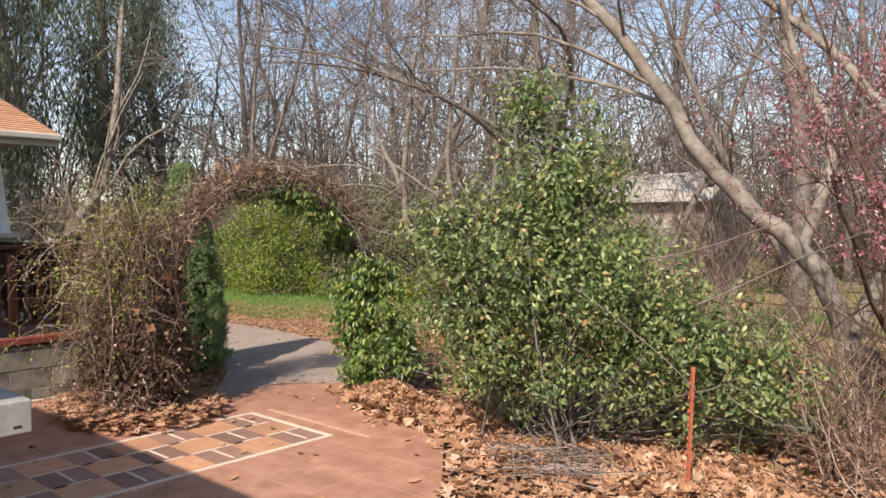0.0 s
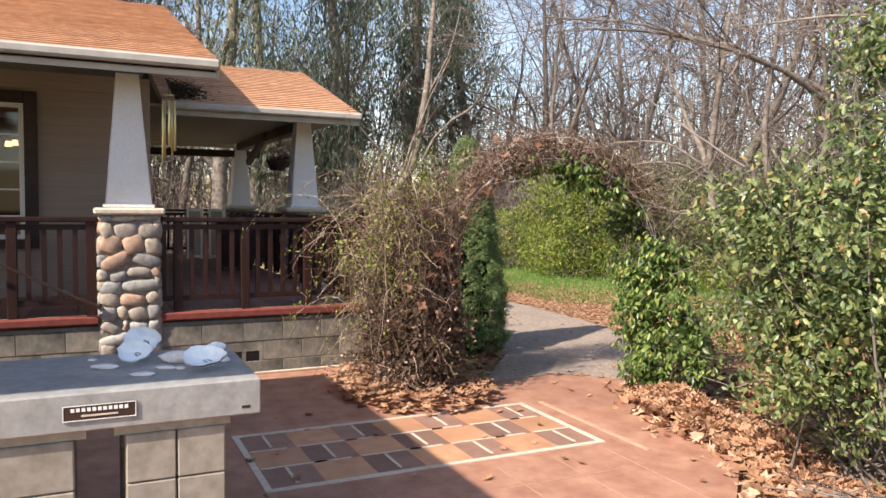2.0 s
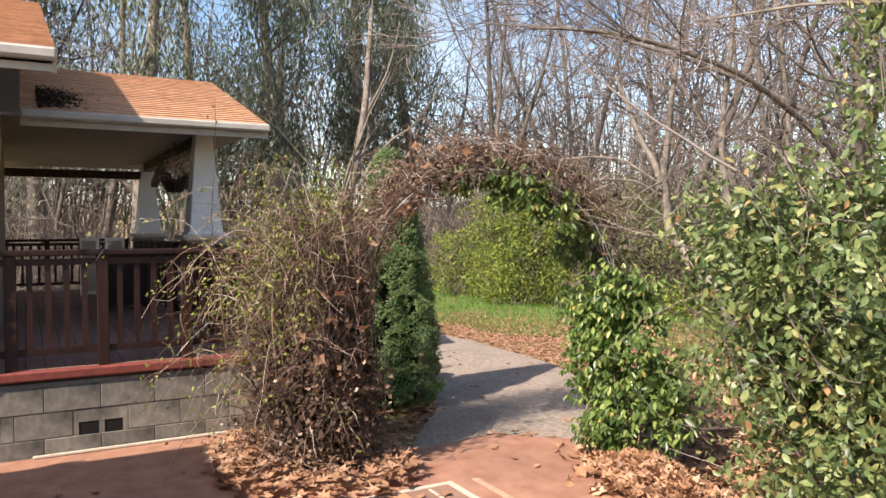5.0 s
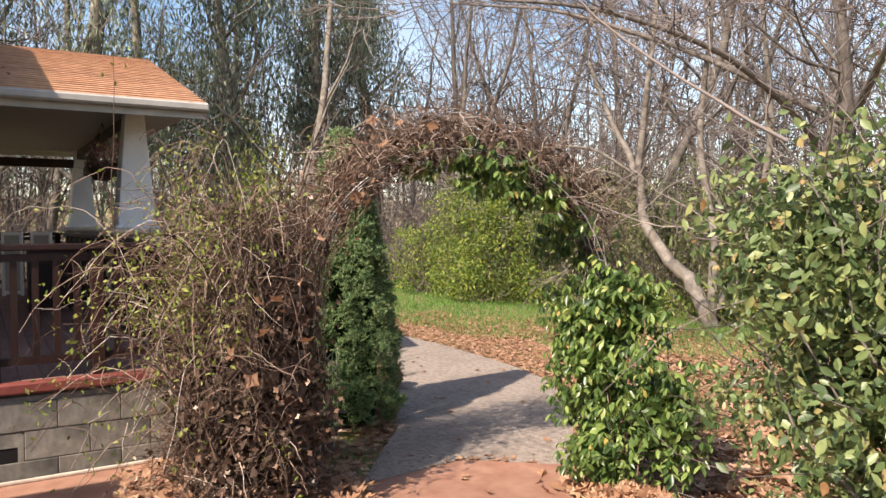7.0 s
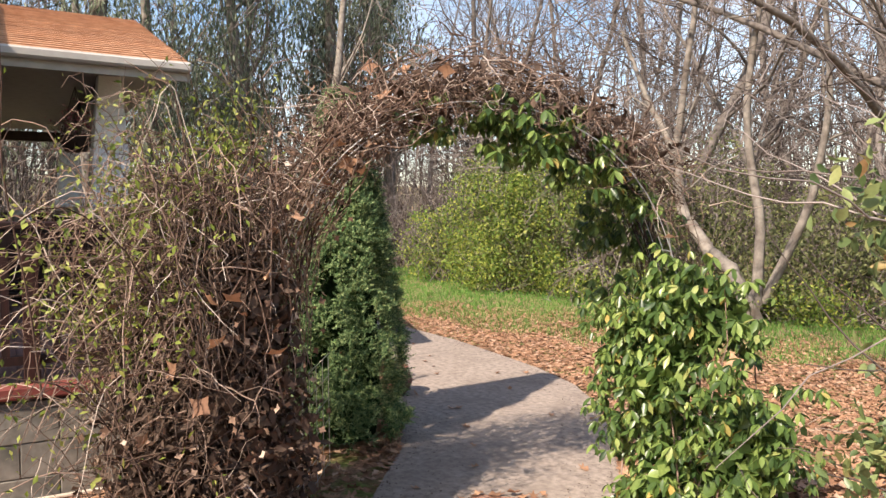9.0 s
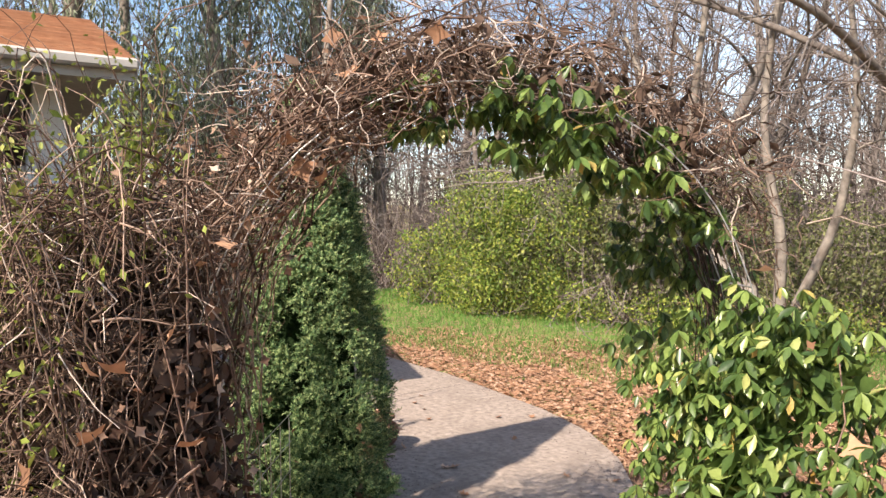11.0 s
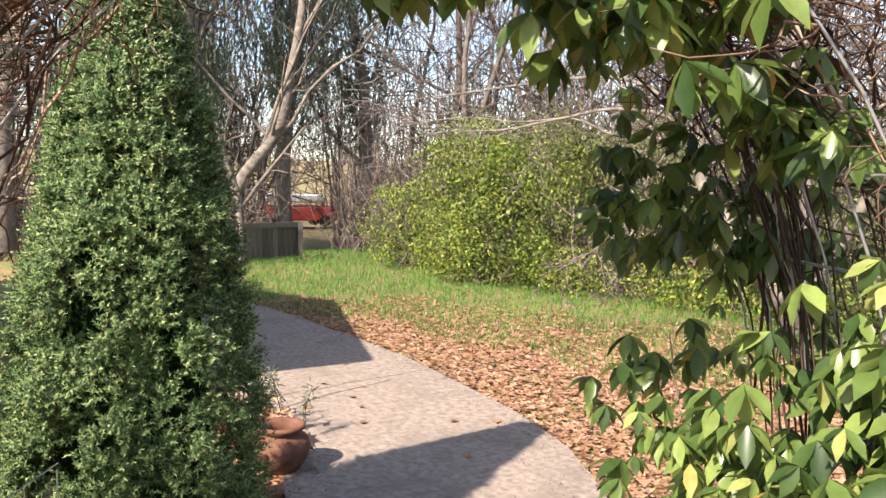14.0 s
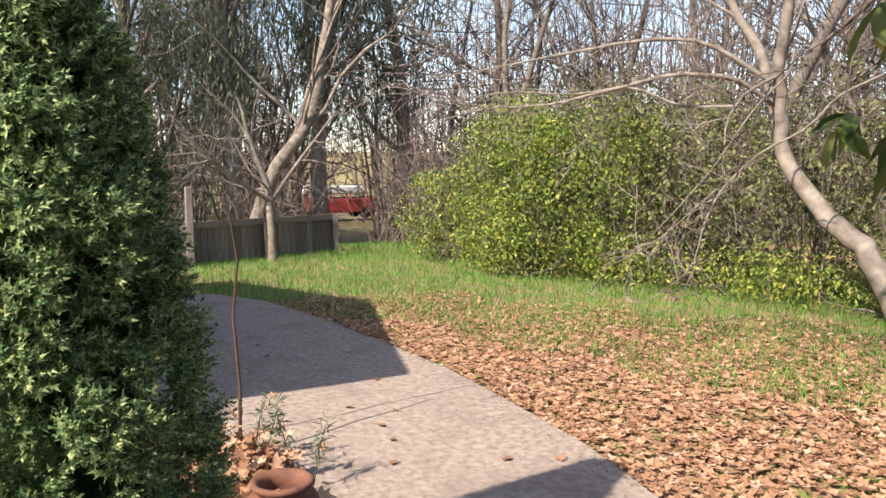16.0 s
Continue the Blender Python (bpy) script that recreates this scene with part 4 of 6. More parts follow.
    # a few big dead leaves that hang in the vines
    pick = np.array([(-6.33, 3.35, 1.30), (-6.42, 3.42, 1.22), (-6.5, 3.3, 1.28), (-6.55, 3.7, 1.62), (-6.42, 3.55, 1.05), (-5.6, 5.0, 1.55), (-5.5, 5.3, 1.0), (-5.62, 5.25, 1.3), (-6.5, 3.15, 1.0), (-6.38, 3.3, 1.12), (-6.45, 3.25, 0.85), (-6.7, 3.0, 1.1), (-6.6, 3.05, 0.7), (-6.36, 3.5, 1.38)] + [tuple(arch_path(u) + np.array([0.18, -0.10, 0.12]) + r.normal(0, 0.09, 3)) for u in np.linspace(0.12, 0.5, 34)])
    link("dead_leaves", strewn("dead_leaves", LEAF_CURL, pick, spin(len(pick), 1, r), r.uniform(0.05, 0.10, len(pick))), L_DRY, arch)["kind"] = "stuff"
    green = [tuple(arch_path(u) + np.array([0.12 + dx, -0.07, 0.02 + dz])) + (a, b, h) for u, dx, dz, a, b, h in
             ((0.45, 0, -0.06, 0.26, 0.2, 0.12), (0.53, 0.1, -0.10, 0.32, 0.25, 0.17), (0.62, 0, -0.14, 0.32, 0.25, 0.2), (0.69, -0.02, -0.14, 0.28, 0.2, 0.2), (0.78, 0.0, -0.08, 0.14, 0.1, 0.16), (0.93, 0.05, 0.1, 0.14, 0.10, 0.16))]
    p, d = blob_points(820, green, r, 0.95)
    keep = np.array([noise.noise(Vector(q * 5.5)) > -0.02 for q in p])
    p = p[keep & arch_clear(p, 0.27)]
    link("green_leaves", strewn("green_leaves", WHORL, p, spin(len(p), 0.3, r), r.uniform(0.05, 0.085, len(p))), L_VINE, arch)["kind"] = "stuff"
    young = [(-7.05, 3.25, 1.6, 0.36, 0.34, 0.4), (-7.0, 3.5, 1.95, 0.2, 0.2, 0.35), (-7.1, 3.1, 1.2, 0.45, 0.4, 0.3)]
    foliage("young_leaves", arch, 3000, young, L_YOUNG, LEAF_PLAIN, (0.018, 0.038), 1.0, 0.9, r)
    tips = np.array(tips)
    tt = tips[r.integers(len(tips), size=2300)] + r.normal(0, 0.035, (2300, 3))
    tt = tt[arch_clear(tt)]
    link("shoot_leaves", strewn("shoot_leaves", LEAF_PLAIN, tt, spin(len(tt), 1, r), r.uniform(0.02, 0.045, len(tt))), L_YOUNG, arch)["kind"] = "stuff"
    panel = thing("wire_panel", (-7.0, 3.8, 0), "low panel of galvanised wire mesh before the juniper", "wire mesh")
    grid = [(np.array([(q * -0.8, q * 0.55, 0.0), (q * -0.8 - 0.03, q * 0.55, 0.72)]), np.full(2, 0.0025)) for q in np.linspace(0, 1, 7)]
    grid += [(np.array([(0, 0, z), (-0.8, 0.55, z + 0.03)]), np.full(2, 0.0025)) for z in np.arange(0.02, 0.75, 0.14)]
    link("mesh_wire", tubes("mesh_wire", grid, 4), M_WIRE, panel)
    vine = thing("climbing_evergreen", (0, 0, 0), "glossy green climber with a few yellow leaves at the arch foot", "bush")
    big = [(-5.86, 5.26, 0.32, 0.24, 0.2, 0.36), (-5.88, 5.27, 0.85, 0.24, 0.18, 0.36), (-5.74, 5.38, 1.2, 0.32, 0.2, 0.26), (-5.5, 5.4, 0.6, 0.34, 0.3, 0.5), (-6.12, 5.36, 1.05, 0.26, 0.18, 0.24), (-6.3, 5.42, 0.7, 0.2, 0.2, 0.4), (-6.05, 5.24, 1.22, 0.17, 0.10, 0.32), (-6.12, 5.28, 0.75, 0.17, 0.12, 0.35), (-6.5, 5.42, 1.17, 0.17, 0.11, 0.15), (-6.55, 5.45, 1.62, 0.14, 0.10, 0.2), (-6.4, 5.66, 1.4, 0.2, 0.15, 0.2)]
    p, d = blob_points(1350, np.vstack([big, sub_blobs(60, big, r, (0.08, 0.15))]), r, 0.5)
    link("crown", strewn("crown", WHORL, p, spin(len(p), 0.35, r), r.uniform(0.045, 0.078, len(p))), L_VINE, vine)["kind"] = "stuff"
    dark_cores(vine, [q[:3] + tuple(w * 0.8 for w in q[3:]) for q in big[:4]], L_VINE, 0.6)
    inner_stems(vine, (-5.75, 5.4, 0), big, 14, r, M_VINE, 0.007, name="stem_mass")["kind"] = "stuff"


# Dark brown for real stems, soil and crumbs; in the arch also painted shade.
M_DARK_BROWN = rough_stuff("dark_stems_and_shade", (0.05, 0.03, 0.022), (0.13, 0.085, 0.06), 6, 0.9, 0.0)


def juniper_radius(z):
    return float(np.interp(z, [0, 0.25, 0.8, 1.2, 1.6, 2.0, 2.3, 2.5], [0.35, 0.40, 0.375, 0.315, 0.235, 0.145, 0.075, 0.02]))


def build_juniper():
    r = np.random.default_rng(5)
    jun = thing("juniper", (-8.39, 4.66, 0), "dense cone-shaped green juniper beside the path", "shrub")
    m, per = 3900, 10
    z = (r.random(m) ** 0.85) * 2.42
    a = r.uniform(0, 2 * np.pi, m)
    lump = np.array([1 + 0.26 * noise.noise(Vector((math.cos(q) * 2.5, math.sin(q) * 2.5, w * 4))) for q, w in zip(a, z)])
    fine = np.array([noise.noise(Vector((math.cos(q) * 6, math.sin(q) * 6, w * 13))) for q, w in zip(a, z)])
    # More gaps below 1.3 m, so the core's painted shade shows there.
    keep = fine > np.where(z > 1.3, -0.38, -0.14)
    z, a, lump, fine = z[keep], a[keep], lump[keep], fine[keep]
    rr = np.array([juniper_radius(q) for q in z]) * lump * (1 + 0.30 * fine)
    c = np.stack([np.cos(a) * rr, np.sin(a) * rr, z + 0.03], 1)
    out = np.stack([np.cos(a), np.sin(a), 0.75 + 0 * a], 1)
    out /= np.linalg.norm(out, axis=1)[:, None]
    c, out = np.repeat(c, per, 0), np.repeat(out, per, 0)
    d = out * 1.1 + r.normal(0, 0.6, c.shape)
    d /= np.linalg.norm(d, axis=1)[:, None]
    p = c + d * r.uniform(-0.005, 0.035, len(c))[:, None] + r.normal(0, 0.007, c.shape)
    x = np.cross(d, r.normal(size=d.shape))
    x /= np.linalg.norm(x, axis=1)[:, None]
    t = np.stack([x, np.cross(d, x), d], 2)
    n = len(p)
    link("foliage", strewn("foliage", SPRAY, p, t, r.uniform(0.052, 0.082, n)), L_JUN, jun, "prickly blue-green foliage")["kind"] = "stuff"
    link("trunk", tubes("trunk", [stem((0, 0, -0.03), (0, 0, 1), 2.1, 0.05, 0.01, r, 0.03)]), M_BARK, jun)
    # Near-black green core tube: the shade between sprigs put into its colour.
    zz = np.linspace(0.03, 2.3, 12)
    link("inner_growth", tubes("inner_growth", [(np.stack([0 * zz, 0 * zz, zz], 1), np.array([juniper_radius(q) * 0.74 for q in zz]))], 12), rough_stuff("juniper_gap_shade", (0.010, 0.022, 0.009), (0.03, 0.05, 0.02), 40, 1.0, 1.0, 0.03, spec=0.0), jun)


def spray():
    """A little sprig: a spike of short needles all round."""
    v, f = [], []
    for i in range(12):
        h, a = 0.06 + 0.07 * i, i * 2.4
        o = np.array([math.cos(a), math.sin(a), 0])
        q = np.array([-o[1], o[0], 0]) * 0.055
        b = np.array([0, 0, h])
        k = len(v)
        v += [tuple(b - q), tuple(b + q), tuple(b + o * 0.26 * (1.1 - h * 0.6) + np.array([0, 0, 0.16]))]
        f.append((k, k + 1, k + 2))
    return v, f


SPRAY = spray()


def bare_tree(name, height, seed, mat, lean=(0, 0), r0=0.12, levels=((12, 0.42, 0.42, 7), (7, 0.5, 0.45, 5), (5, 0.6, 0.5, 4)), twig=None, spread=0.6, start=0.25, lift=0.06):
    r = np.random.default_rng(seed)
    trunk = stem((0, 0, -0.1), (lean[0], lean[1], 1), height, r0, r0 * 0.25, r, 0.07, 0.03, 12)
    lev = branching(trunk, levels, r, spread, 0.16, lift, start, 0.0065)
    ob = thing(name, (0, 0, 0), "leafless grey-brown tree in the woods", "tree")
    link("trunk", tubes("trunk", [trunk], 8), mat, ob)
    link("limb_mass", tubes("limb_mass", lev[0], 4), mat, ob)["kind"] = "stuff"
    link("twig_mass", tubes("twig_mass", [q for l in lev[1:] for q in l], 3), M_TWIG, ob)["kind"] = "stuff"
    return ob, lev


def van_line(x, y):
    """The gap in the woods through which the parked van shows."""
    return x < -20 and abs(y - (4.73 + 0.372 * (-6.25 - x))) < 1.3


def build_woods():
    r = np.random.default_rng(77)
    protos = []
    for k in range(4):
        lv = ((14, 0.42, 0.42, 6), (8, 0.5, 0.45, 4), (6, 0.6, 0.5, 3)) if k in (0, 2) else ((11, 0.42, 0.42, 6), (6, 0.5, 0.45, 4), (4, 0.6, 0.5, 3))
        ob, lev = bare_tree("bare_tree", (8, 12, 7, 15)[k], 100 + k, M_BARK, (r.normal(0, .15), r.normal(0, .15)), (0.08, 0.12, 0.07, 0.16)[k], lv, spread=(0.8, 0.6, 0.85, 0.6)[k])
        protos.append(ob)
    places = []
    while len(places) < 96:
        a, dist = r.uniform(radians(-6), radians(122)), r.uniform(15, 44) 
        x, y = -4 - math.sin(a) * dist, 3 + math.cos(a) * dist
        if (x > -24 and y < 11.5) or (y < 3.5 and x > -24) or (x > -19.5 and y < 15.5 and x < -9) or van_line(x, y):
            continue
        if any((x - p) ** 2 + (y - q) ** 2 < 2.2 for p, q in places):
            continue
        places.append((x, y))
    for i, (x, y) in enumerate(places):
        src = protos[i % 4]
        s = r.uniform(0.75, 1.35)
        m = pose(x, y, ground_height(x, y), r.normal(0, 3), r.normal(0, 3), r.uniform(0, 360))
        if i < 4:
            src.matrix_basis = m
            tagged(src, group="bare trees in the woods")
        else:
            o = copy_thing(src, m)
            o.scale = (s, s, s)
    # shrubs of thin stems
    for k in range(2):
        paths, twigs = [], []
        for _ in range(46):
            st = stem(r.normal(0, 0.35, 3) * (1, 1, 0), (r.normal(0, 0.35), r.normal(0, 0.35), 1), r.uniform(1.5, 4.0), 0.013, 0.004, r, 0.12, 0.0, 5)
            paths.append(st)
            for _j in range(5):
                i = int(r.integers(1, 5))
                twigs.append(stem(st[0][i], r.normal(0, 0.7, 3) + np.array([0, 0, 0.4]), r.uniform(0.4, 1.3), 0.008, 0.005, r, 0.22, 0.0, 3))
        src = thing("thicket", (0, 0, 0), "thin bare brushwood thicket at the edge of the woods", "shrub", "brushwood thickets")
        link("stem_mass", tubes("stem_mass", paths, 3), M_TWIG, src)["kind"] = "stuff"
        link("twig_mass", tubes("twig_mass", twigs, 3), M_TWIG, src)["kind"] = "stuff"
        src.matrix_basis = pose(-20 - 3 * k, 14.5, 0)
        made = 0
        while made < 38:
            a, dist = r.uniform(radians(-8), radians(115)), r.uniform(15, 30)
            x, y = -4 - math.sin(a) * dist, 3 + math.cos(a) * dist
            if (y < 4 and x > -22) or (x > -22.8 and y < 11.5) or van_line(x, y):
                continue
            o = copy_thing(src, pose(x, y, ground_height(x, y), 0, 0, r.uniform(0, 360)))
            q = r.uniform(0.7, 1.3)
            o.scale = (q, q, q)
            made += 1


def build_far_woods():
    """A deep belt of thin grey trees, too many to tell apart."""
    r = np.random.default_rng(123)
    paths = []
    while len(paths) < 12500:
        a, dist = r.uniform(radians(-22), radians(135)), r.uniform(30, 62)
        x, y = -4 - math.sin(a) * dist, 3 + math.cos(a) * dist
        if van_line(x, y) and dist < 54:
            continue
        h = r.uniform(5, 14)
        st = stem((x, y, ground_height(x, y) - 0.1), (r.normal(0, .12), r.normal(0, .12), 1), h, 0.07, 0.015, r, 0.08, 0, 5)
        paths.append(st)
        for _ in range(7):
            i = int(r.integers(1, 5))
            paths.append(stem(st[0][i], r.normal(0, 0.8, 3) + np.array([0, 0, 0.7]), h * r.uniform(0.18, 0.42), 0.036, 0.014, r, 0.18, 0, 3))
    tagged(link("far_woods", tubes("far_woods", paths, 3), M_TWIG), "dense grey-brown leafless woods in the distance", "woods", kind="stuff")


def eucalyptus(x, y, h, seed):
    r = np.random.default_rng(seed)
    ob = thing("eucalyptus", (x, y, 0), "tall eucalyptus with drooping grey-green foliage", "tree", "tall eucalyptus trees")
    trunk = stem((0, 0, -0.1), (r.normal(0, .05), r.normal(0, .05), 1), h, 0.28, 0.06, r, 0.05, 0.03, 12)
    lev = branching(trunk, ((20, 0.26, 0.42, 6), (6, 0.5, 0.5, 5)), r, 0.6, 0.12, 0.10, 0.15, 0.006)
    link("trunk", tubes("trunk", [trunk], 9), M_PALE_BARK, ob)
    link("limb_mass", tubes("limb_mass", [q for l in lev for q in l], 4), M_PALE_BARK, ob)["kind"] = "stuff"
    tips = np.array([p[0][i] for p in lev[1] for i in (2, 4, -1)])
    sel = tips[r.integers(len(tips), size=15000)]
    off = r.normal(0, 1, (len(sel), 3)) * np.array([0.28, 0.28, 0.75]) - np.array([0, 0, 0.5])
    t = spin(len(sel), 0.35, r)
    flip = np.einsum('nij,jk->nik', t, np.array([[1, 0, 0], [0, 0, 1], [0, -1, 0]], float))
    link("crown", strewn("crown", ([(a * 0.55, b, c) for a, b, c in LEAF_PLAIN[0]], LEAF_PLAIN[1]), sel + off, flip, r.uniform(0.15, 0.27, len(sel))), L_EUC, ob)["kind"] = "stuff"


def build_thicket():
    r = np.random.default_rng(9)
    ob = thing("green_thicket", (0, 0, 0), "wide overgrown thicket with yellow-green leaves behind the lawn", "bush")
    big = [(-18.7, 11.4, 0.7, 0.8, 0.7, 0.8), (-18.0, 12.0, 1.4, 0.9, 0.9, 1.3), (-17.2, 12.2, 1.7, 1.1, 1.0, 1.35), (-15.8, 12.4, 1.35, 1.5, 1.3, 1.45), (-14.9, 12.6, 2.3, 0.9, 0.7, 0.8), (-14.0, 12.9, 1.3, 1.5, 1.3, 1.4), (-12.6, 13.5, 1.3, 1.5, 1.3, 1.5),
           (-16.3, 11.6, 0.6, 1.2, 0.8, 0.8), (-11.2, 14.0, 1.0, 1.4, 1.2, 1.2)]
    big += [(-9.9, 13.9, 0.8, 1.4, 1.0, 1.1), (-8.4, 14.2, 0.8, 1.4, 1.0, 1.2), (-11.0, 12.9, 0.4, 0.9, 0.7, 0.5)]
    left = big[:4] + big[7:8]
    foliage("crown", ob, 25000, np.vstack([left, sub_blobs(170, left, r, (0.15, 0.5))]), L_THICK, LEAF_PLAIN, (0.045, 0.10), 0.9, 0.6, r)
    foliage("sparse_crown", ob, 34000, np.vstack([big, sub_blobs(190, big[2:], r, (0.15, 0.55))]), L_OLIVE, LEAF_PLAIN, (0.04, 0.09), 0.9, 0.8, r)
    foliage("low_green", ob, 9000, [(-16.6, 11.3, 0.35, 1.3, 0.6, 0.45), (-14.6, 11.9, 0.35, 1.3, 0.6, 0.45), (-12.4, 12.5, 0.3, 1.4, 0.6, 0.4), (-10.4, 12.9, 0.3, 1.2, 0.6, 0.4)], L_THICK, LEAF_PLAIN, (0.04, 0.08), 0.9, 0.7, r)
    dark_cores(ob, big, L_OLIVE, 0.7)
    for k, b in enumerate(big):
        inner_stems(ob, (b[0], b[1], 0), [b], 26 if k < 5 else 60, r, M_TWIG, 0.011, name="stem_mass", reach=1.15)["kind"] = "stuff"


def build_litter():
    r = np.random.default_rng(12)
    def lay(name, n, poly_test, x0, x1, y0, y1, size, label, heap=0.0, mat=L_DRY, shape=LEAF_LOBED):
        x, y = r.uniform(x0, x1, n), r.uniform(y0, y1, n)
        keep = np.array([poly_test(a, b) for a, b in zip(x, y)])
        x, y = x[keep], y[keep]
        z = np.array([0.012 if on_paving(a, b) else ground_height(a, b) + 0.02 for a, b in zip(x, y)]) + r.random(len(x)) * heap
        o = link(name, strewn(name, shape, np.stack([x, y, z], 1), spin(len(x), 0.2, r), r.uniform(*size, len(x))), mat)
        tagged(o, label, "leaves", kind="stuff")
    lay("leaf_litter", 100000, lambda a, b: not on_paving(a, b) and (b - 7.0) < 4.9 - 2.6 * r.random() ** 2 + 1.2 * noise.noise(Vector((a, b, 3))) - max(0, (-11 - a)) * 0.65 and b > 4.6 and noise.noise(Vector((a * 0.9, b * 0.9, 1))) > -0.85,
        -15.5, -2, 4.6, 12.5, (0.032, 0.066), "tan fallen leaves on the soil beside the path", 0.012, L_DRY, LEAF_CURL)
    lay("leaf_litter", 12000, lambda a, b: not on_paving(a, b), -6.2, 1.5, 2.5, 8.0, (0.07, 0.13), "thick drift of tan fallen leaves around the bush", 0.06)
    lay("leaf_litter", 3000, lambda a, b: True, -2.5, 6, 6, 16, (0.09, 0.15), "tan fallen leaves on the soil beside the path", 0.04)
    lay("scattered_leaves", 120, lambda a, b: on_paving(a, b), -8, -1, 0, 5, (0.05, 0.09), "a few dry leaves on the patio", 0.0)
    lay("scattered_leaves", 70, lambda a, b: inside(PATH, a, b), -16, -6.5, 4, 7.5, (0.05, 0.08), "a few dry leaves on the path", 0.0)
    lay("path_crumbs", 30000, lambda a, b: inside(PATH, a, b) and not on_paving(a, b, -0.04 - 0.36 * r.random() ** 3), -16.5, -6.5, 4.2, 7.6, (0.005, 0.015), "dark crumbs of earth and leaf along the path edge", 0.0, M_DARK_BROWN, LEAF_CURL)
    lay("leaf_litter", 2600, lambda a, b: not on_paving(a, b), -10.5, -6.6, 3.4, 6.4, (0.05, 0.10), "brown fallen leaves between the path and the porch wall", 0.03)
    lay("leaf_drift", 1700, lambda a, b: ((a + 6.95) / 1.0) ** 2 + ((b - 3.35) / 0.75) ** 2 < 1, -8.2, -5.7, 2.5, 4.3, (0.06, 0.12), "drift of dry leaves under the arch vines", 0.12)
    for cx, cy, rx, ry, hh, k in ((-5.15, 5.05, 0.75, 0.28, 0.24, 1300), (-4.2, 4.95, 0.6, 0.25, 0.16, 900), (-3.2, 4.5, 0.6, 0.3, 0.10, 800), (-2.2, 4.9, 0.8, 0.5, 0.10, 900)):
        q = r.normal(0, 0.55, (k, 2))
        z = hh * np.exp(-(q ** 2).sum(1) * 1.2) * r.uniform(0.7, 1.0, k) + 0.0
        pp = np.stack([cx + q[:, 0] * rx, cy + q[:, 1] * ry + q[:, 0] * rx * -0.25, z], 1)
        tagged(link("leaf_drift", strewn("leaf_drift", LEAF_LOBED, pp, spin(k, 0.6, r), r.uniform(0.06, 0.12, k)), L_DRY), "heap of curled tan dry leaves at the foot of the bush", "leaves", kind="stuff")
    # grass
    n = 110000
    x, y = r.uniform(-24, -4, n), r.uniform(6.5, 16, n)
    keep = np.array([not on_paving(a, b) and noise.noise(Vector((a * 0.7, b * 0.7, 5))) + 0.22 * (b - 8.9 - max(0, a + 12) * 0.3) + 0.3 * max(0, -12 - a) > 0.0 for a, b in zip(x, y)])
    x, y = x[keep], y[keep]
    z = np.array([ground_height(a, b) - 0.01 for a, b in zip(x, y)])
    o = link("grass", strewn("grass", BLADE, np.stack([x, y, z], 1), spin(len(x), 0.3, r), r.uniform(0.05, 0.13, len(x))), L_GRASS)
    tagged(o, "patchy green lawn grass with fallen leaves", "grass", kind="stuff")




def explicit_tree(name, trunk_pts, r0, r1, seed, label, mat, limbs=(), levels=((8, 0.45, 0.4, 6), (6, 0.5, 0.45, 5), (4, 0.6, 0.5, 4)), spread=0.7, start=0.35):
    """A tree whose trunk and main limbs follow given points."""
    r = np.random.default_rng(seed)
    ob = thing(name, (0, 0, 0), label, "tree")

    def smooth(pts, a, b):
        pts = np.array(pts, float)
        s = np.linspace(0, len(pts) - 1, 3 * len(pts))
        q = np.stack([np.interp(s, range(len(pts)), pts[:, k]) for k in range(3)], 1)
        q[1:-1] = (q[:-2] + q[1:-1] * 2 + q[2:]) / 4
        return q + r.normal(0, a * 0.12, q.shape) * (np.arange(len(q)) > 2)[:, None], np.linspace(a, b, len(q))

    trunk = smooth(trunk_pts, r0, r1)
    link("trunk", tubes("trunk", [trunk], 10), mat, ob)
    main = [smooth(p, a, b) for p, a, b in limbs]
    for m in main:
        link("limb", tubes("limb", [m], 7), mat, ob)
    every = []
    for m in [trunk] + main:
        every += branching(m, levels, r, spread, 0.17, 0.03, start, 0.004)
    link("branch_mass", tubes("branch_mass", [q for l in every[::len(levels)] for q in l], 4), mat, ob)["kind"] = "stuff"
    link("twig_mass", tubes("twig_mass", [q for i, l in enumerate(every) if i % len(levels) for q in l], 3), M_TWIG, ob)["kind"] = "stuff"
    return ob, every


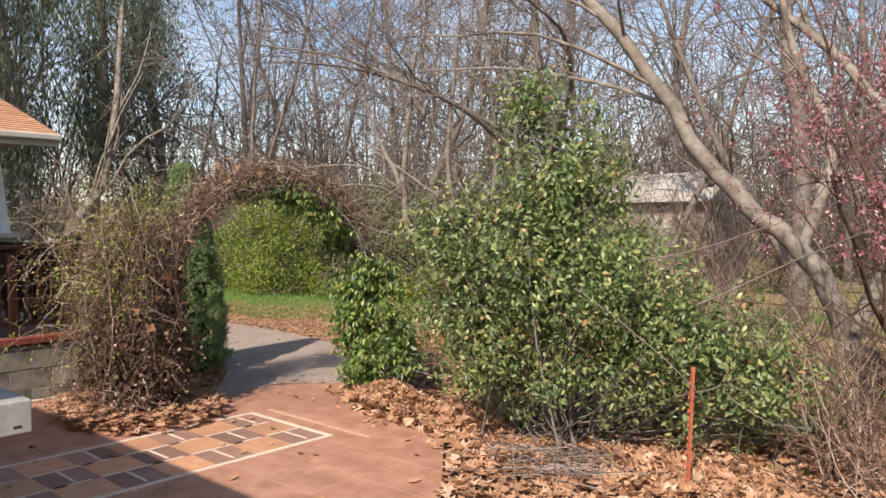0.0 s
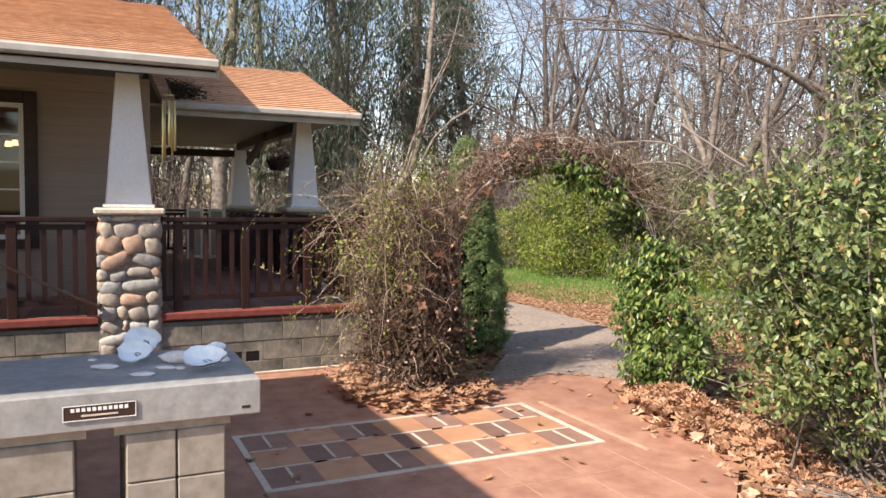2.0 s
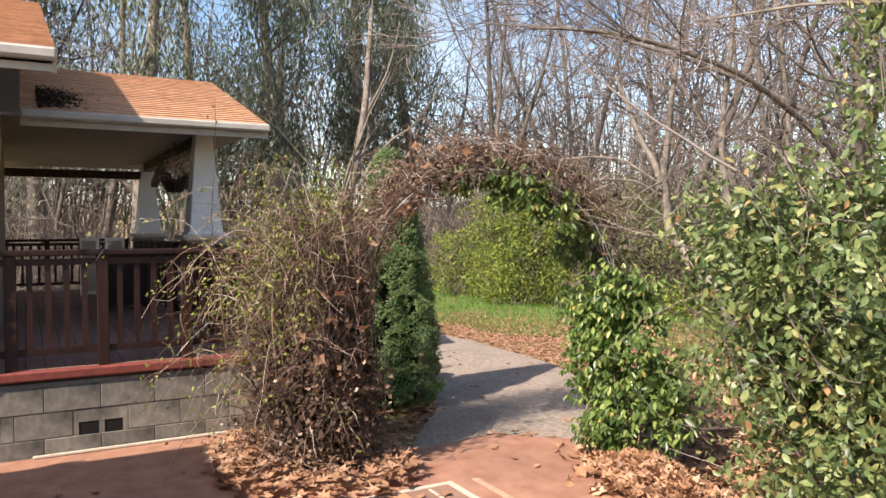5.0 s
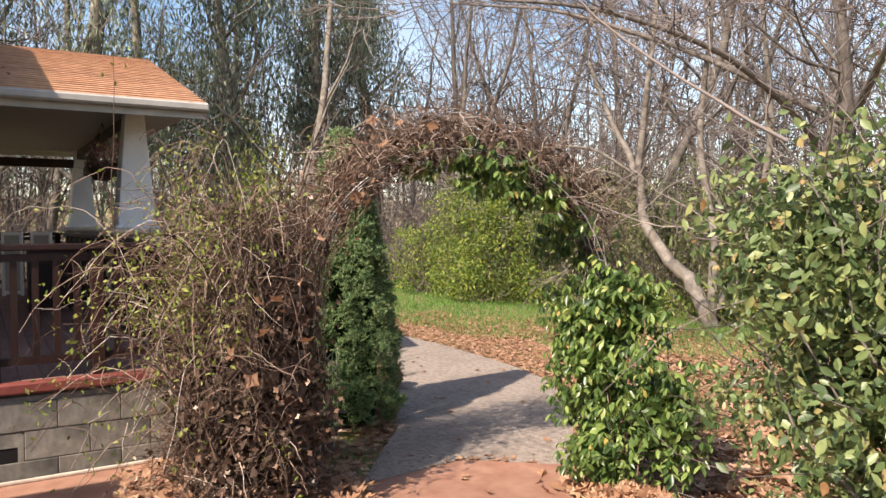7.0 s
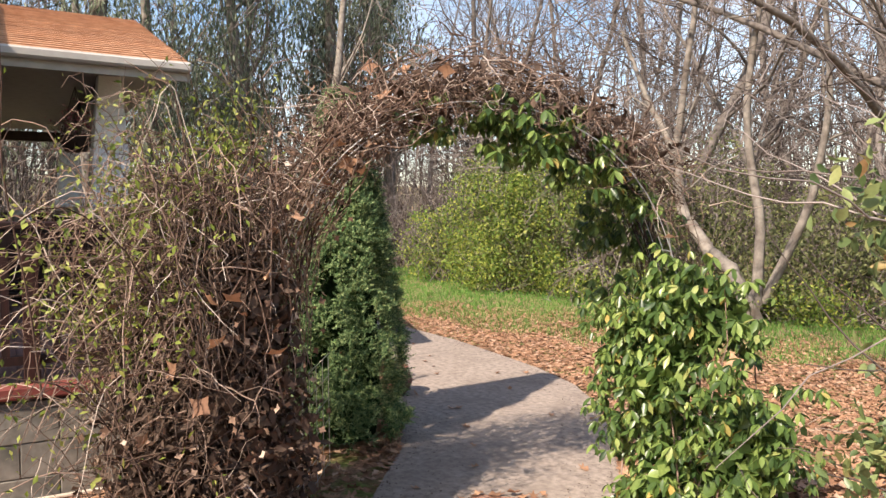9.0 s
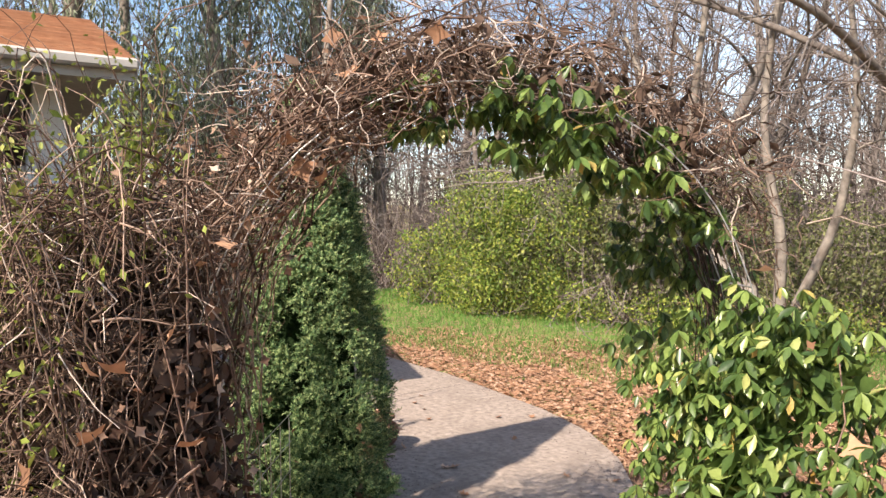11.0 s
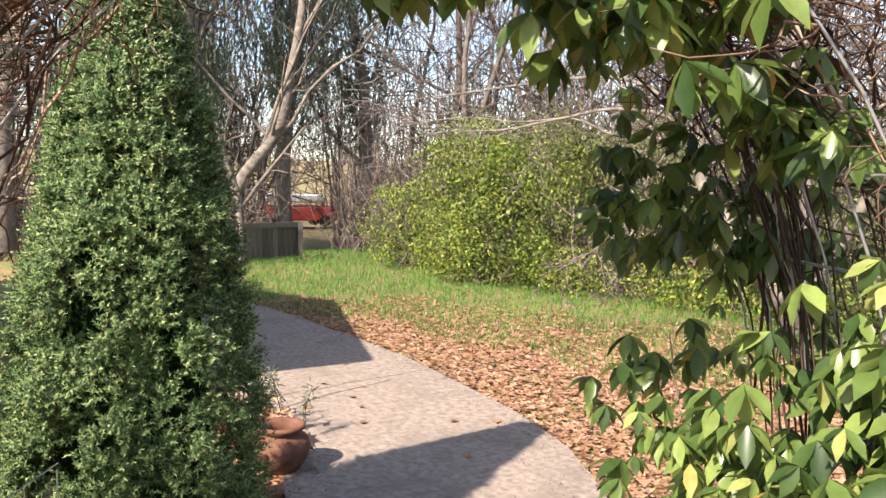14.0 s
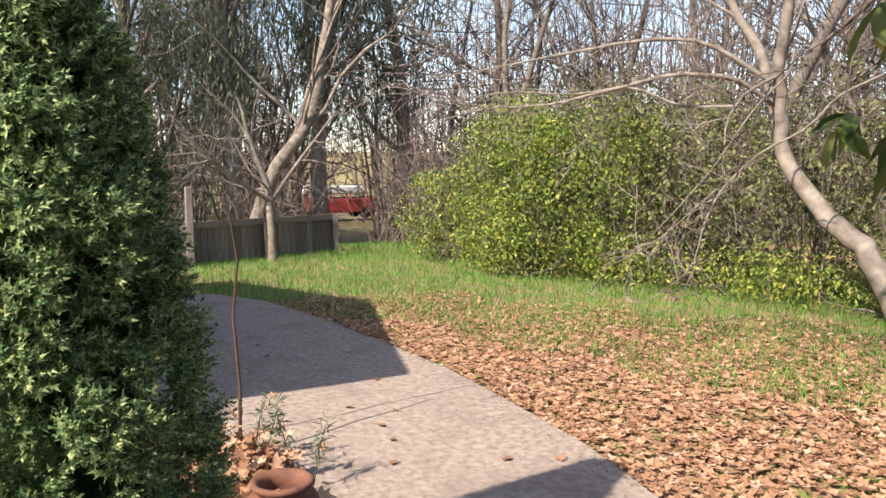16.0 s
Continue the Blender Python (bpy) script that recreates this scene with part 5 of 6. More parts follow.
def build_near_trees():
    explicit_tree("sycamore", [(-2.0, 8.85, -0.1), (-2.25, 8.75, 0.9), (-2.56, 8.63, 1.5), (-3.05, 8.47, 1.93), (-3.54, 8.27, 2.5), (-3.82, 8.15, 3.1), (-4.27, 7.92, 3.8), (-4.75, 7.7, 4.5), (-5.4, 7.5, 5.3), (-6.2, 7.4, 6.0)], 0.125, 0.045, 4,
                  "old leaning sycamore with pale mottled bark, leafless", M_PALE_BARK,
                  [([(-2.1, 8.8, 0.6), (-1.7, 9.2, 1.6), (-1.7, 9.3, 2.7), (-2.4, 9.4, 3.6), (-3.4, 9.3, 4.6)], 0.10, 0.04), ([(-2.56, 8.63, 1.5), (-2.3, 9.0, 2.6), (-2.9, 9.2, 3.8), (-3.1, 9.0, 5.4)], 0.07, 0.03),
                   ([(-3.82, 8.15, 3.1), (-4.8, 8.4, 3.5), (-6.2, 8.3, 3.9), (-7.6, 8.0, 4.0)], 0.032, 0.010)], ((9, 0.4, 0.35, 7), (7, 0.5, 0.45, 5), (5, 0.6, 0.5, 4)))
    explicit_tree("sycamore", [(-10.7, 12.4, -0.1), (-10.92, 12.2, 0.6), (-11.26, 12.2, 0.9), (-11.66, 12.2, 1.2), (-12.1, 12.2, 1.75), (-12.1, 12.15, 2.3), (-12.0, 12.0, 3.0), (-11.8, 12.0, 4.0), (-11.7, 12.1, 5.6)], 0.135, 0.04, 6,
                  "leafless pale-barked tree leaning over the lawn", M_PALE_BARK,
                  [([(-10.75, 12.4, 0.2), (-10.7, 12.4, 1.6), (-10.95, 12.3, 2.8), (-10.8, 12.3, 4.4), (-10.6, 12.3, 6.0)], 0.09, 0.03), ([(-12.1, 12.2, 1.9), (-12.39, 12.2, 2.9), (-12.83, 12.1, 3.62), (-13.3, 12.0, 4.8)], 0.08, 0.03), ([(-10.7, 12.5, 0.3), (-10.0, 12.6, 1.8), (-9.7, 12.5, 3.4), (-9.8, 12.2, 5.5)], 0.075, 0.03),
                   ([(-12.1, 12.2, 2.23), (-12.18, 11.5, 2.61), (-12.6, 11.0, 2.66), (-13.17, 10.6, 2.52), (-13.95, 10.2, 2.38), (-14.62, 9.8, 2.42), (-15.6, 9.5, 2.26)], 0.03, 0.007),
                   ([(-12.03, 12.1, 2.47), (-12.59, 11.5, 3.07), (-13.06, 11.0, 3.11), (-14.04, 10.6, 3.06), (-15.2, 10.2, 3.0), (-16.2, 9.8, 2.95)], 0.03, 0.007),
                   ([(-12.3, 11.7, 2.3), (-12.81, 11.3, 2.32), (-13.13, 10.9, 2.59), (-13.78, 10.5, 2.51), (-14.56, 10.1, 2.64), (-15.7, 9.7, 2.53)], 0.02, 0.006),
                   ([(-11.9, 12.1, 2.9), (-11.55, 11.6, 2.57), (-11.59, 11.2, 2.27), (-11.55, 10.8, 1.92), (-11.49, 10.5, 1.64), (-11.65, 10.1, 1.16), (-11.85, 10.0, 0.93)], 0.013, 0.004),
                   ([(-10.9, 12.1, 2.5), (-11.03, 11.6, 2.29), (-11.03, 11.2, 1.96), (-11.21, 10.8, 1.77), (-11.35, 10.4, 1.4), (-11.36, 10.2, 1.06), (-11.29, 10.0, 0.65), (-11.7, 9.8, 0.3)], 0.015, 0.004),
                   ([(-11.39, 10.4, 1.4), (-11.47, 10.2, 1.22), (-11.77, 10.0, 0.88), (-12.5, 9.9, 0.52)], 0.008, 0.003)],
                  ((5, 0.32, 0.35, 7), (4, 0.5, 0.45, 5), (3, 0.6, 0.5, 4)))
    explicit_tree("pale_tree", [(-1.2, 12.2, -0.1), (-1.3, 12.2, 2.5), (-1.2, 12.3, 5.5), (-1.4, 12.2, 9.0)], 0.24, 0.12, 15, "tall grey-brown trunk at the edge of the woods", M_BARK)
    explicit_tree("pale_tree", [(-4.6, 15.2, -0.1), (-4.5, 15.2, 3.0), (-4.9, 15.1, 6.0), (-4.8, 15.3, 10.0)], 0.2, 0.08, 16, "tall grey-brown trunk at the edge of the woods", M_BARK)
    explicit_tree("overhanging_tree", [(-9.5, 14.5, -0.1), (-9.3, 14.0, 2.0), (-9.0, 13.2, 4.0), (-8.8, 12.4, 6.5)], 0.16, 0.06, 27, "bare tree whose long limbs hang over the garden arch", M_BARK,
                  [([(-9.3, 14.0, 2.0), (-9.0, 12.3, 3.1), (-8.9, 10.4, 3.9), (-9.2, 8.6, 4.3), (-9.6, 7.2, 4.3)], 0.07, 0.015), ([(-9.1, 13.5, 3.2), (-7.6, 12.0, 4.2), (-6.6, 10.3, 4.8), (-6.2, 8.6, 4.9)], 0.07, 0.015),
                   ([(-9.1, 13.5, 3.2), (-11.0, 12.0, 4.6), (-12.6, 10.6, 5.4), (-13.8, 9.2, 5.6)], 0.06, 0.015)], ((11, 0.36, 0.35, 6), (7, 0.5, 0.45, 5), (5, 0.6, 0.5, 3)))
    # slim trees by the fence
    explicit_tree("small_tree", [(-20.4, 8.55, -0.1), (-20.4, 8.55, 1.2), (-20.5, 8.3, 2.0), (-20.4, 8.0, 3.0)], 0.09, 0.03, 17, "small leafless fruit tree before the board fence", M_PALE_BARK, [([(-20.4, 8.55, 1.1), (-20.3, 9.2, 2.0), (-20.1, 9.8, 2.8)], 0.05, 0.02), ([(-20.4, 8.55, 1.1), (-20.2, 7.6, 1.7), (-20.0, 6.8, 2.5)], 0.05, 0.02)], ((10, 0.5, 0.4, 5), (6, 0.5, 0.5, 4)))
    explicit_tree("leaning_tree", [(-24.2, 8.9, -0.4), (-24.2, 9.6, 1.6), (-24.0, 10.6, 3.0), (-24.2, 11.2, 5.5), (-24.6, 11.6, 9.0)], 0.2, 0.08, 19, "thick pale leaning trunk behind the board fence", M_PALE_BARK)
    # pink-budded shrub tree
    for k, (x, y, h) in enumerate([(-0.9, 6.4, 3.9), (-0.1, 7.6, 4.2), (-1.2, 8.4, 3.2)]):
        r = np.random.default_rng(60 + k)
        ob = thing("redbud", (x, y, 0), "leafless shrubby tree with pink buds on thin dark twigs", "tree", "pink-budded trees")
        trunks = [stem((0, 0, -0.1), (r.normal(0, .3), r.normal(0, .3), 1), h * r.uniform(0.7, 1.0), 0.035, 0.01, r, 0.09, 0.02, 9) for _ in range(4)]
        every = []
        for t in trunks:
            every += branching(t, ((8, 0.42, 0.45, 6), (6, 0.5, 0.5, 5)), r, 0.6, 0.14, 0.05, 0.2)
        link("trunk", tubes("trunk", trunks, 6), M_DARK_BROWN, ob)["kind"] = "stuff"
        link("twig_mass", tubes("twig_mass", [q for l in every for q in l], 3), M_DARK_BROWN, ob)["kind"] = "stuff"
        tips = np.concatenate([q[0][2:] for l in every for q in l])
        tips = tips[tips[:, 2] > 1.5]
        tt = tips[r.integers(len(tips), size=5000)] + r.normal(0, 0.014, (5000, 3))
        link("bud_mass", strewn("bud_mass", LEAF_PLAIN, tt, spin(len(tt), 1, r), r.uniform(0.022, 0.045, len(tt))), L_PINK, ob)["kind"] = "stuff"


def build_brush():
    """Low tangles of bare stems in the leaf drift."""
    r = np.random.default_rng(88)
    for x, y, s, h in [(-1.3, 5.6, 0.5, 1.3), (-0.7, 5.9, 0.6, 1.5), (-1.6, 6.6, 0.6, 1.4), (-0.9, 7.4, 0.7, 1.5), (-3.0, 7.2, 0.7, 1.4), (-4.6, 6.6, 0.5, 1.0), (0.2, 6.6, 0.7, 1.6), (-2.4, 9.4, 0.9, 1.5), (-5.5, 9.8, 0.8, 1.3), (-6.8, 11, 0.9, 1.6), (-4.2, 11.0, 1.0, 1.8), (-1.0, 10.4, 1.0, 1.7), (-0.6, 5.0, 0.6, 1.3), (0.2, 5.6, 0.7, 1.6), (-1.8, 7.8, 0.7, 1.6), (0.4, 8.6, 1.0, 2.0), (-4.6, 11.8, 1.1, 2.7), (-6.0, 13.4, 1.2, 3.0), (-3.4, 12.8, 1.1, 2.8), (-7.8, 14.6, 1.3, 3.0), (-5.2, 9.6, 0.9, 1.8)]:
        ob = thing("brushwood", (x, y, 0), "low tangle of bare reddish-brown stems in fallen leaves", "shrub", "brushwood tangles")
        paths, fine = [], []
        for _ in range(55):
            st = stem((r.normal(0, s * 0.35), r.normal(0, s * 0.35), -0.02), (r.normal(0, 0.6), r.normal(0, 0.6), 1), h * r.uniform(0.4, 1.1), 0.006, 0.0015, r, 0.22, -0.01, 7)
            paths.append(st)
            for _k in range(3):
                i = int(r.integers(2, 7))
                fine.append(stem(st[0][i], r.normal(0, 1, 3), r.uniform(0.15, 0.5), 0.003, 0.001, r, 0.25, 0, 4))
        link("stem_mass", tubes("stem_mass", paths, 3), M_VINE, ob)["kind"] = "stuff"
        link("twig_mass", tubes("twig_mass", fine, 3), M_VINE, ob)["kind"] = "stuff"
    # a heap of cut sticks
    heap = thing("stick_heap", (-3.0, 4.45, 0), "small heap of cut grey sticks on fallen leaves", "sticks")
    paths = []
    for _ in range(90):
        a = r.normal(0.3, 0.5)
        p = np.array([r.normal(0, 0.22), r.normal(0, 0.16), 0.03 + abs(r.normal(0, 0.07))])
        d = np.array([math.cos(a), math.sin(a), r.normal(0, 0.12)])
        paths.append(stem(p - d * 0.25, d, r.uniform(0.25, 0.6), 0.005, 0.003, r, 0.06, 0, 4))
    for _ in range(30):
        paths.append(stem((r.normal(0, 0.25), r.normal(0, 0.2), 0), (r.normal(0, .4), r.normal(0, .4), 1), r.uniform(0.15, 0.4), 0.004, 0.001, r, 0.2, 0, 4))
    link("stick_mass", tubes("stick_mass", paths, 4), M_TWIG, heap)["kind"] = "stuff"


def lathe(name, prof, mat, parent=None, label="", seg=20, at=(0, 0, 0)):
    """A turned shape: prof is a list of (radius, height)."""
    bm = bmesh.new()
    rings = [[bm.verts.new((at[0] + rr * math.cos(2 * math.pi * k / seg), at[1] + rr * math.sin(2 * math.pi * k / seg), at[2] + z)) for k in range(seg)] for rr, z in prof]
    for a, b in zip(rings[:-1], rings[1:]):
        for k in range(seg):
            bm.faces.new((a[k], a[(k + 1) % seg], b[(k + 1) % seg], b[k]))
    bmesh.ops.recalc_face_normals(bm, faces=bm.faces)
    return part(name, bm, mat, parent, label, smooth=True)


def build_shells():
    inner = rough_stuff("shell_pearl", (0.62, 0.72, 0.80), (0.92, 0.94, 0.95), 14, 0.3, 0.15, 0.002, 9, 0.4, (0.55, 0.66, 0.72), spec=0.6)
    outer = rough_stuff("shell_outside", (0.62, 0.56, 0.53), (0.9, 0.87, 0.84), 30, 0.8, 0.5, 0.004, 10, 0.4, (0.45, 0.33, 0.28))
    def shell(x, y, ln, wd, dp, tilt, turn, z=0.995):
        s = thing("abalone_shell", (0, 0, 0), "weathered abalone shell with a pale blue pearly inside, on the slab", "shell", "shells on the slab table")
        for nm, mt, grow, off in (("shell_outside", outer, 1.0, 0.0), ("pearl_lining", inner, 0.955, 0.004)):
            bm = bmesh.new()
            seg, rings = 22, 6
            grid = []
            for i in range(rings + 1):
                f = i / rings
                row = []
                for k in range(seg):
                    a = 2 * math.pi * k / seg
                    rad = f * (1 + 0.06 * math.sin(3 * a + 1) + 0.03 * math.sin(7 * a) + 0.03 * math.sin(13 * a + 2)) * grow
                    zz = dp * (f ** 2.2 - 1) + off + (0.004 * math.sin(a * 9) * f if nm == "shell_outside" else 0)
                    row.append(bm.verts.new((rad * ln * math.cos(a) + (1 - f) * ln * 0.2, rad * wd * math.sin(a), zz)))
                grid.append(row)
            for a, b in zip(grid[1:-1], grid[2:]):
                for k in range(seg):
                    bm.faces.new((a[k], a[(k + 1) % seg], b[(k + 1) % seg], b[k]))
            c = bm.verts.new((ln * 0.2, 0, -dp + off))
            for k in range(seg):
                bm.faces.new((c, grid[1][k], grid[1][(k + 1) % seg]))
            part(nm, bm, mt, s, smooth=True)
        s.matrix_basis = pose(x, y, z, 0, 0, turn) @ pose(0, 0, dp + wd * math.sin(radians(abs(tilt))) * 0.72, tilt, 0, 0)
        return s
    shell(-4.26, 0.84, 0.085, 0.075, 0.035, 55, 75)
    shell(-4.10, 0.80, 0.075, 0.060, 0.03, 45, 80)
    shell(-3.88, 1.07, 0.095, 0.070, 0.035, 30, 70)
    shell(-4.17, 1.16, 0.060, 0.050, 0.02, 25, 40)
    r = np.random.default_rng(3)
    for x, y, ln, wd, h, turn in [(-4.10, 1.00, 0.095, 0.045, 0.032, 70), (-4.08, 0.68, 0.06, 0.03, 0.012, 70), (-3.88, 0.82, 0.05, 0.035, 0.008, 75), (-4.28, 0.63, 0.025, 0.02, 0.006, 20), (-3.98, 0.92, 0.05, 0.02, 0.008, 60), (-4.05, 1.18, 0.045, 0.03, 0.012, 10), (-3.95, 0.98, 0.03, 0.02, 0.006, 10)]:
        bm = bmesh.new()
        bmesh.ops.create_icosphere(bm, subdivisions=3, radius=1)
        for v in bm.verts:
            q = v.co * (1 + 0.25 * noise.noise(v.co * 2 + Vector((x * 30, y * 30, 0))))
            v.co = (q.x * ln, q.y * wd, max(q.z, -0.6) * h)
        o = part("shell_fragment", bm, outer, smooth=True)
        o.matrix_basis = pose(x, y, 0.99 + h * 0.62, 0, 0, turn)
        tagged(o, "chalky broken shell piece lying on the grey slab", "shell", "shell pieces on the slab table")


def build_porch_things():
    """What stands on the porch behind the railing, and what lies on its roof."""
    for x, y, turn in ((-14.9, 2.42, 60), (-14.72, 2.78, 60)):
        s = thing("folding_screen", (x, y, DECK), "narrow white-framed panel standing on the porch deck", "screen", "white-framed panels on the porch")
        for nm, b, mt in (("frame_side", (-0.15, -0.11, -0.015, 0.015, 0.03, 0.95), M_WHITE), ("frame_side", (0.11, 0.15, -0.015, 0.015, 0.03, 0.95), M_WHITE),
                          ("frame_bottom", (-0.11, 0.11, -0.015, 0.015, 0.05, 0.10), M_WHITE), ("frame_top", (-0.11, 0.11, -0.015, 0.015, 0.90, 0.95), M_WHITE),
                          ("panel", (-0.11, 0.11, -0.006, 0.006, 0.10, 0.90), M_CEIL)):
            part(nm, box(*b, 0.003), mt, s)
        s.rotation_euler = (0, 0, radians(turn))
    cab = thing("porch_cabinet", (-12.75, 2.75, DECK), "small dark brown wooden cabinet on the porch deck", "cabinet")
    part("body", box(-0.2, 0.2, -0.25, 0.25, 0.06, 0.78, 0.008), M_DARK, cab)
    part("top", box(-0.22, 0.22, -0.27, 0.27, 0.78, 0.81, 0.006), M_RAIL, cab)
    part("door", box(0.2, 0.215, -0.22, 0.22, 0.10, 0.74, 0.004), M_RAIL, cab)
    for x, y in ((-0.17, -0.22), (-0.17, 0.22), (0.17, -0.22), (0.17, 0.22)):
        part("leg", box(x - 0.02, x + 0.02, y - 0.02, y + 0.02, 0, 0.06), M_DARK, cab)
    r = np.random.default_rng(31)
    q = r.normal(0, 1, (1500, 2)) * np.array([0.30, 0.22])
    x, y = -11.2 + q[:, 0] + 0.25 * q[:, 1], 1.66 + np.abs(q[:, 1]) * 0.9
    keep = (x < -10.62) & (x > -13.0)
    x, y = x[keep], y[keep]
    z = 2.97 + (-10.55 - x) * 0.3333 + 0.025
    tagged(link("roof_debris", strewn("roof_debris", LEAF_CURL, np.stack([x, y, z], 1), spin(len(x), 0.4, r), r.uniform(0.02, 0.045, len(x))), M_DARK_BROWN), "dark moss and leaf debris caught on the shingles", "leaves", kind="stuff")


def build_small_things():
    r = np.random.default_rng(14)
    # wind chime
    ch = thing("wind_chime", (-7.93, 1.32, 2.70), "brass-coloured wind chime with long tubes under the eave", "wind chime")
    lathe("top_plate", [(0.0, 0.0), (0.05, 0.0), (0.05, 0.012), (0.0, 0.012)], M_BRASS, ch)
    part("cord", beam((0, 0, 0.01), (0, 0, 0.16), 0.004, 0.004), M_DARK, ch)
    for k, ln in enumerate((0.46, 0.50, 0.54, 0.58, 0.62)):
        a = k * 1.2566
        x, y = math.cos(a) * 0.055, math.sin(a) * 0.055
        part("cord", beam((x, y, 0), (x, y, -0.05), 0.003, 0.003), M_DARK, ch)
        lathe("tube", [(0.009, -ln), (0.011, -ln), (0.011, -0.04), (0.009, -0.04), (0.009, -ln)], M_BRASS, ch, seg=10, at=(x, y, 0))
    # hanging baskets
    for x, y, z, rad in ((-11.9, 3.24, 2.33, 0.17), (-12.7, 3.55, 2.42, 0.14)):
        hb = thing("hanging_basket", (x, y, z), "dark hanging planter with dry stems under the porch roof", "planter")
        lathe("bowl", [(0.0, -0.12), (rad * 0.6, -0.11), (rad, 0.02), (rad * 1.04, 0.05), (rad * 0.9, 0.05), (rad * 0.5, -0.04), (0.0, -0.06)], M_DARK, hb)
        for k in range(3):
            a = k * 2.094
            part("hanger", beam((math.cos(a) * rad, math.sin(a) * rad, 0.04), (0, 0, 0.55), 0.005, 0.005), M_DARK, hb)
        link("dry_stem_mass", tubes("dry_stem_mass", [stem((0, 0, 0), r.normal(0, 1, 3) + np.array([0, 0, 0.9]), 0.3, 0.004, 0.002, r, 0.25, -0.1, 5) for _ in range(40)], 3), M_VINE, hb)["kind"] = "stuff"
        link("pale_leaves", strewn("pale_leaves", LEAF_PLAIN, r.normal(0, 0.09, (140, 3)) + np.array([0, 0, 0.2]), spin(140, 1, r), r.uniform(0.03, 0.06, 140)), L_PINK, hb)["kind"] = "stuff"
    # stair handrail before the porch
    pole = tagged(part("sloping_handrail", beam((-8.02, -0.9, 1.60), (-8.02, 0.72, 0.75), 0.028, 0.028, 0.004), M_DARK), "thin dark sloping handrail against the porch", "handrail")
    part("wall_bracket", beam((-8.02, 0.70, 0.76), (-8.14, 0.70, 0.76), 0.03, 0.03), M_DARK, pole)
    part("wall_bracket", beam((-8.02, -0.7, 1.50), (-8.16, -0.7, 1.50), 0.03, 0.03), M_DARK, pole)
    # bricks by the wall
    M_BRICK = rough_stuff("red_brick", (0.30, 0.11, 0.07), (0.45, 0.20, 0.13), 25, 0.9, 0.4, 0.004, 6, 0.5, (0.25, 0.13, 0.10), per_object=0.3)
    steps = thing("brick_step", (-7.9, -0.4, 0), "low stack of red bricks against the porch wall", "bricks")
    for k in range(5):
        for j in range(4):
            if k == 4 and j == 3:
                continue
            part("brick", box(-0.10, 0.09, -0.44 + j * 0.105 * 1.0 + 0.0, -0.345 + j * 0.105, k * 0.066, k * 0.066 + 0.06, 0.004), M_BRICK, steps)
    part("brick", box(-0.10, 0.09, 0.36, 0.46, 0.20, 0.26, 0.004), M_BRICK, steps)
    part("brick", box(-0.10, 0.09, 0.30, 0.50, 0.0, 0.20, 0.004), M_BRICK, steps)
    # pale pipe at the foot of the wall
    tagged(part("wall_pipe", beam((-8.06, 1.55, 0.014), (-8.08, 3.1, 0.014), 0.024, 0.024, 0.006), M_GROUT), "thin pale pipe along the foot of the block wall", "pipe")
    # red steel stake
    st = thing("steel_stake", (-2.08, 4.66, 0), "rusty red steel fence stake driven into the leaves", "stake")
    part("post", beam((0, 0, -0.1), (0.03, 0.02, 0.84), 0.03, 0.006), M_RUST, st)
    part("rib", beam((0, 0.012, -0.1), (0.03, 0.032, 0.84), 0.006, 0.026), M_RUST, st)
    for k in range(8):
        z = 0.1 + k * 0.09
        part("stud", beam((0.002 + z * 0.035, -0.008, z), (0.002 + z * 0.035, -0.008, z + 0.02), 0.014, 0.012), M_RUST, st)
    # green valve box lid
    M_LID = rough_stuff("green_plastic", (0.10, 0.15, 0.10), (0.17, 0.22, 0.15), 20, 0.7, 0.2, 0.002, 5, 0.4, (0.2, 0.17, 0.12))
    tagged(lathe("valve_lid", [(0.0, 0.03), (0.16, 0.028), (0.185, 0.015), (0.19, -0.06)], M_LID, at=(-1.97, 6.7, 0.05)), "round green plastic valve cover among fallen leaves", "valve cover")
    # terracotta pot, sprigs and leaves
    pot = thing("terracotta_pot", (-9.33, 5.57, 0.0), "old terracotta pot with a dark soil mouth beside the path", "pot")
    pot.scale = (1.3, 1.3, 1.2)
    lathe("pot_body", [(0.0, 0.0), (0.075, 0.0), (0.115, 0.06), (0.13, 0.11), (0.115, 0.155), (0.085, 0.175), (0.085, 0.185), (0.105, 0.20), (0.105, 0.215), (0.09, 0.218), (0.075, 0.20), (0.078, 0.16), (0.09, 0.11), (0.06, 0.05), (0.0, 0.045)], M_CLAY, pot)
    lathe("soil", [(0.0, 0.075), (0.068, 0.073)], M_DARK_BROWN, pot)
    leaves = r.normal(0, 1, (420, 3)) * np.array([0.30, 0.14, 0.05]) + np.array([-10.0, 5.52, 0.07])
    leaves[:, 2] = np.abs(leaves[:, 2]) + 0.01
    tagged(link("leaf_drift", strewn("leaf_drift", LEAF_LOBED, leaves, spin(420, 0.8, r), r.uniform(0.05, 0.10, 420)), L_DRY), "reddish dry leaves heaped beside the terracotta pot", "leaves", kind="stuff")
    whip = thing("bare_whip", (-10.35, 5.62, 0), "single thin bare upright sapling stem", "sapling")
    link("stem", tubes("stem", [(np.array([(0, 0, 0), (0.01, 0.01, 0.4), (-0.01, -0.01, 0.8), (0.01, 0.02, 1.1), (0.02, -0.02, 1.38)]), np.linspace(0.011, 0.006, 5))], 6), M_DARK_BROWN, whip)
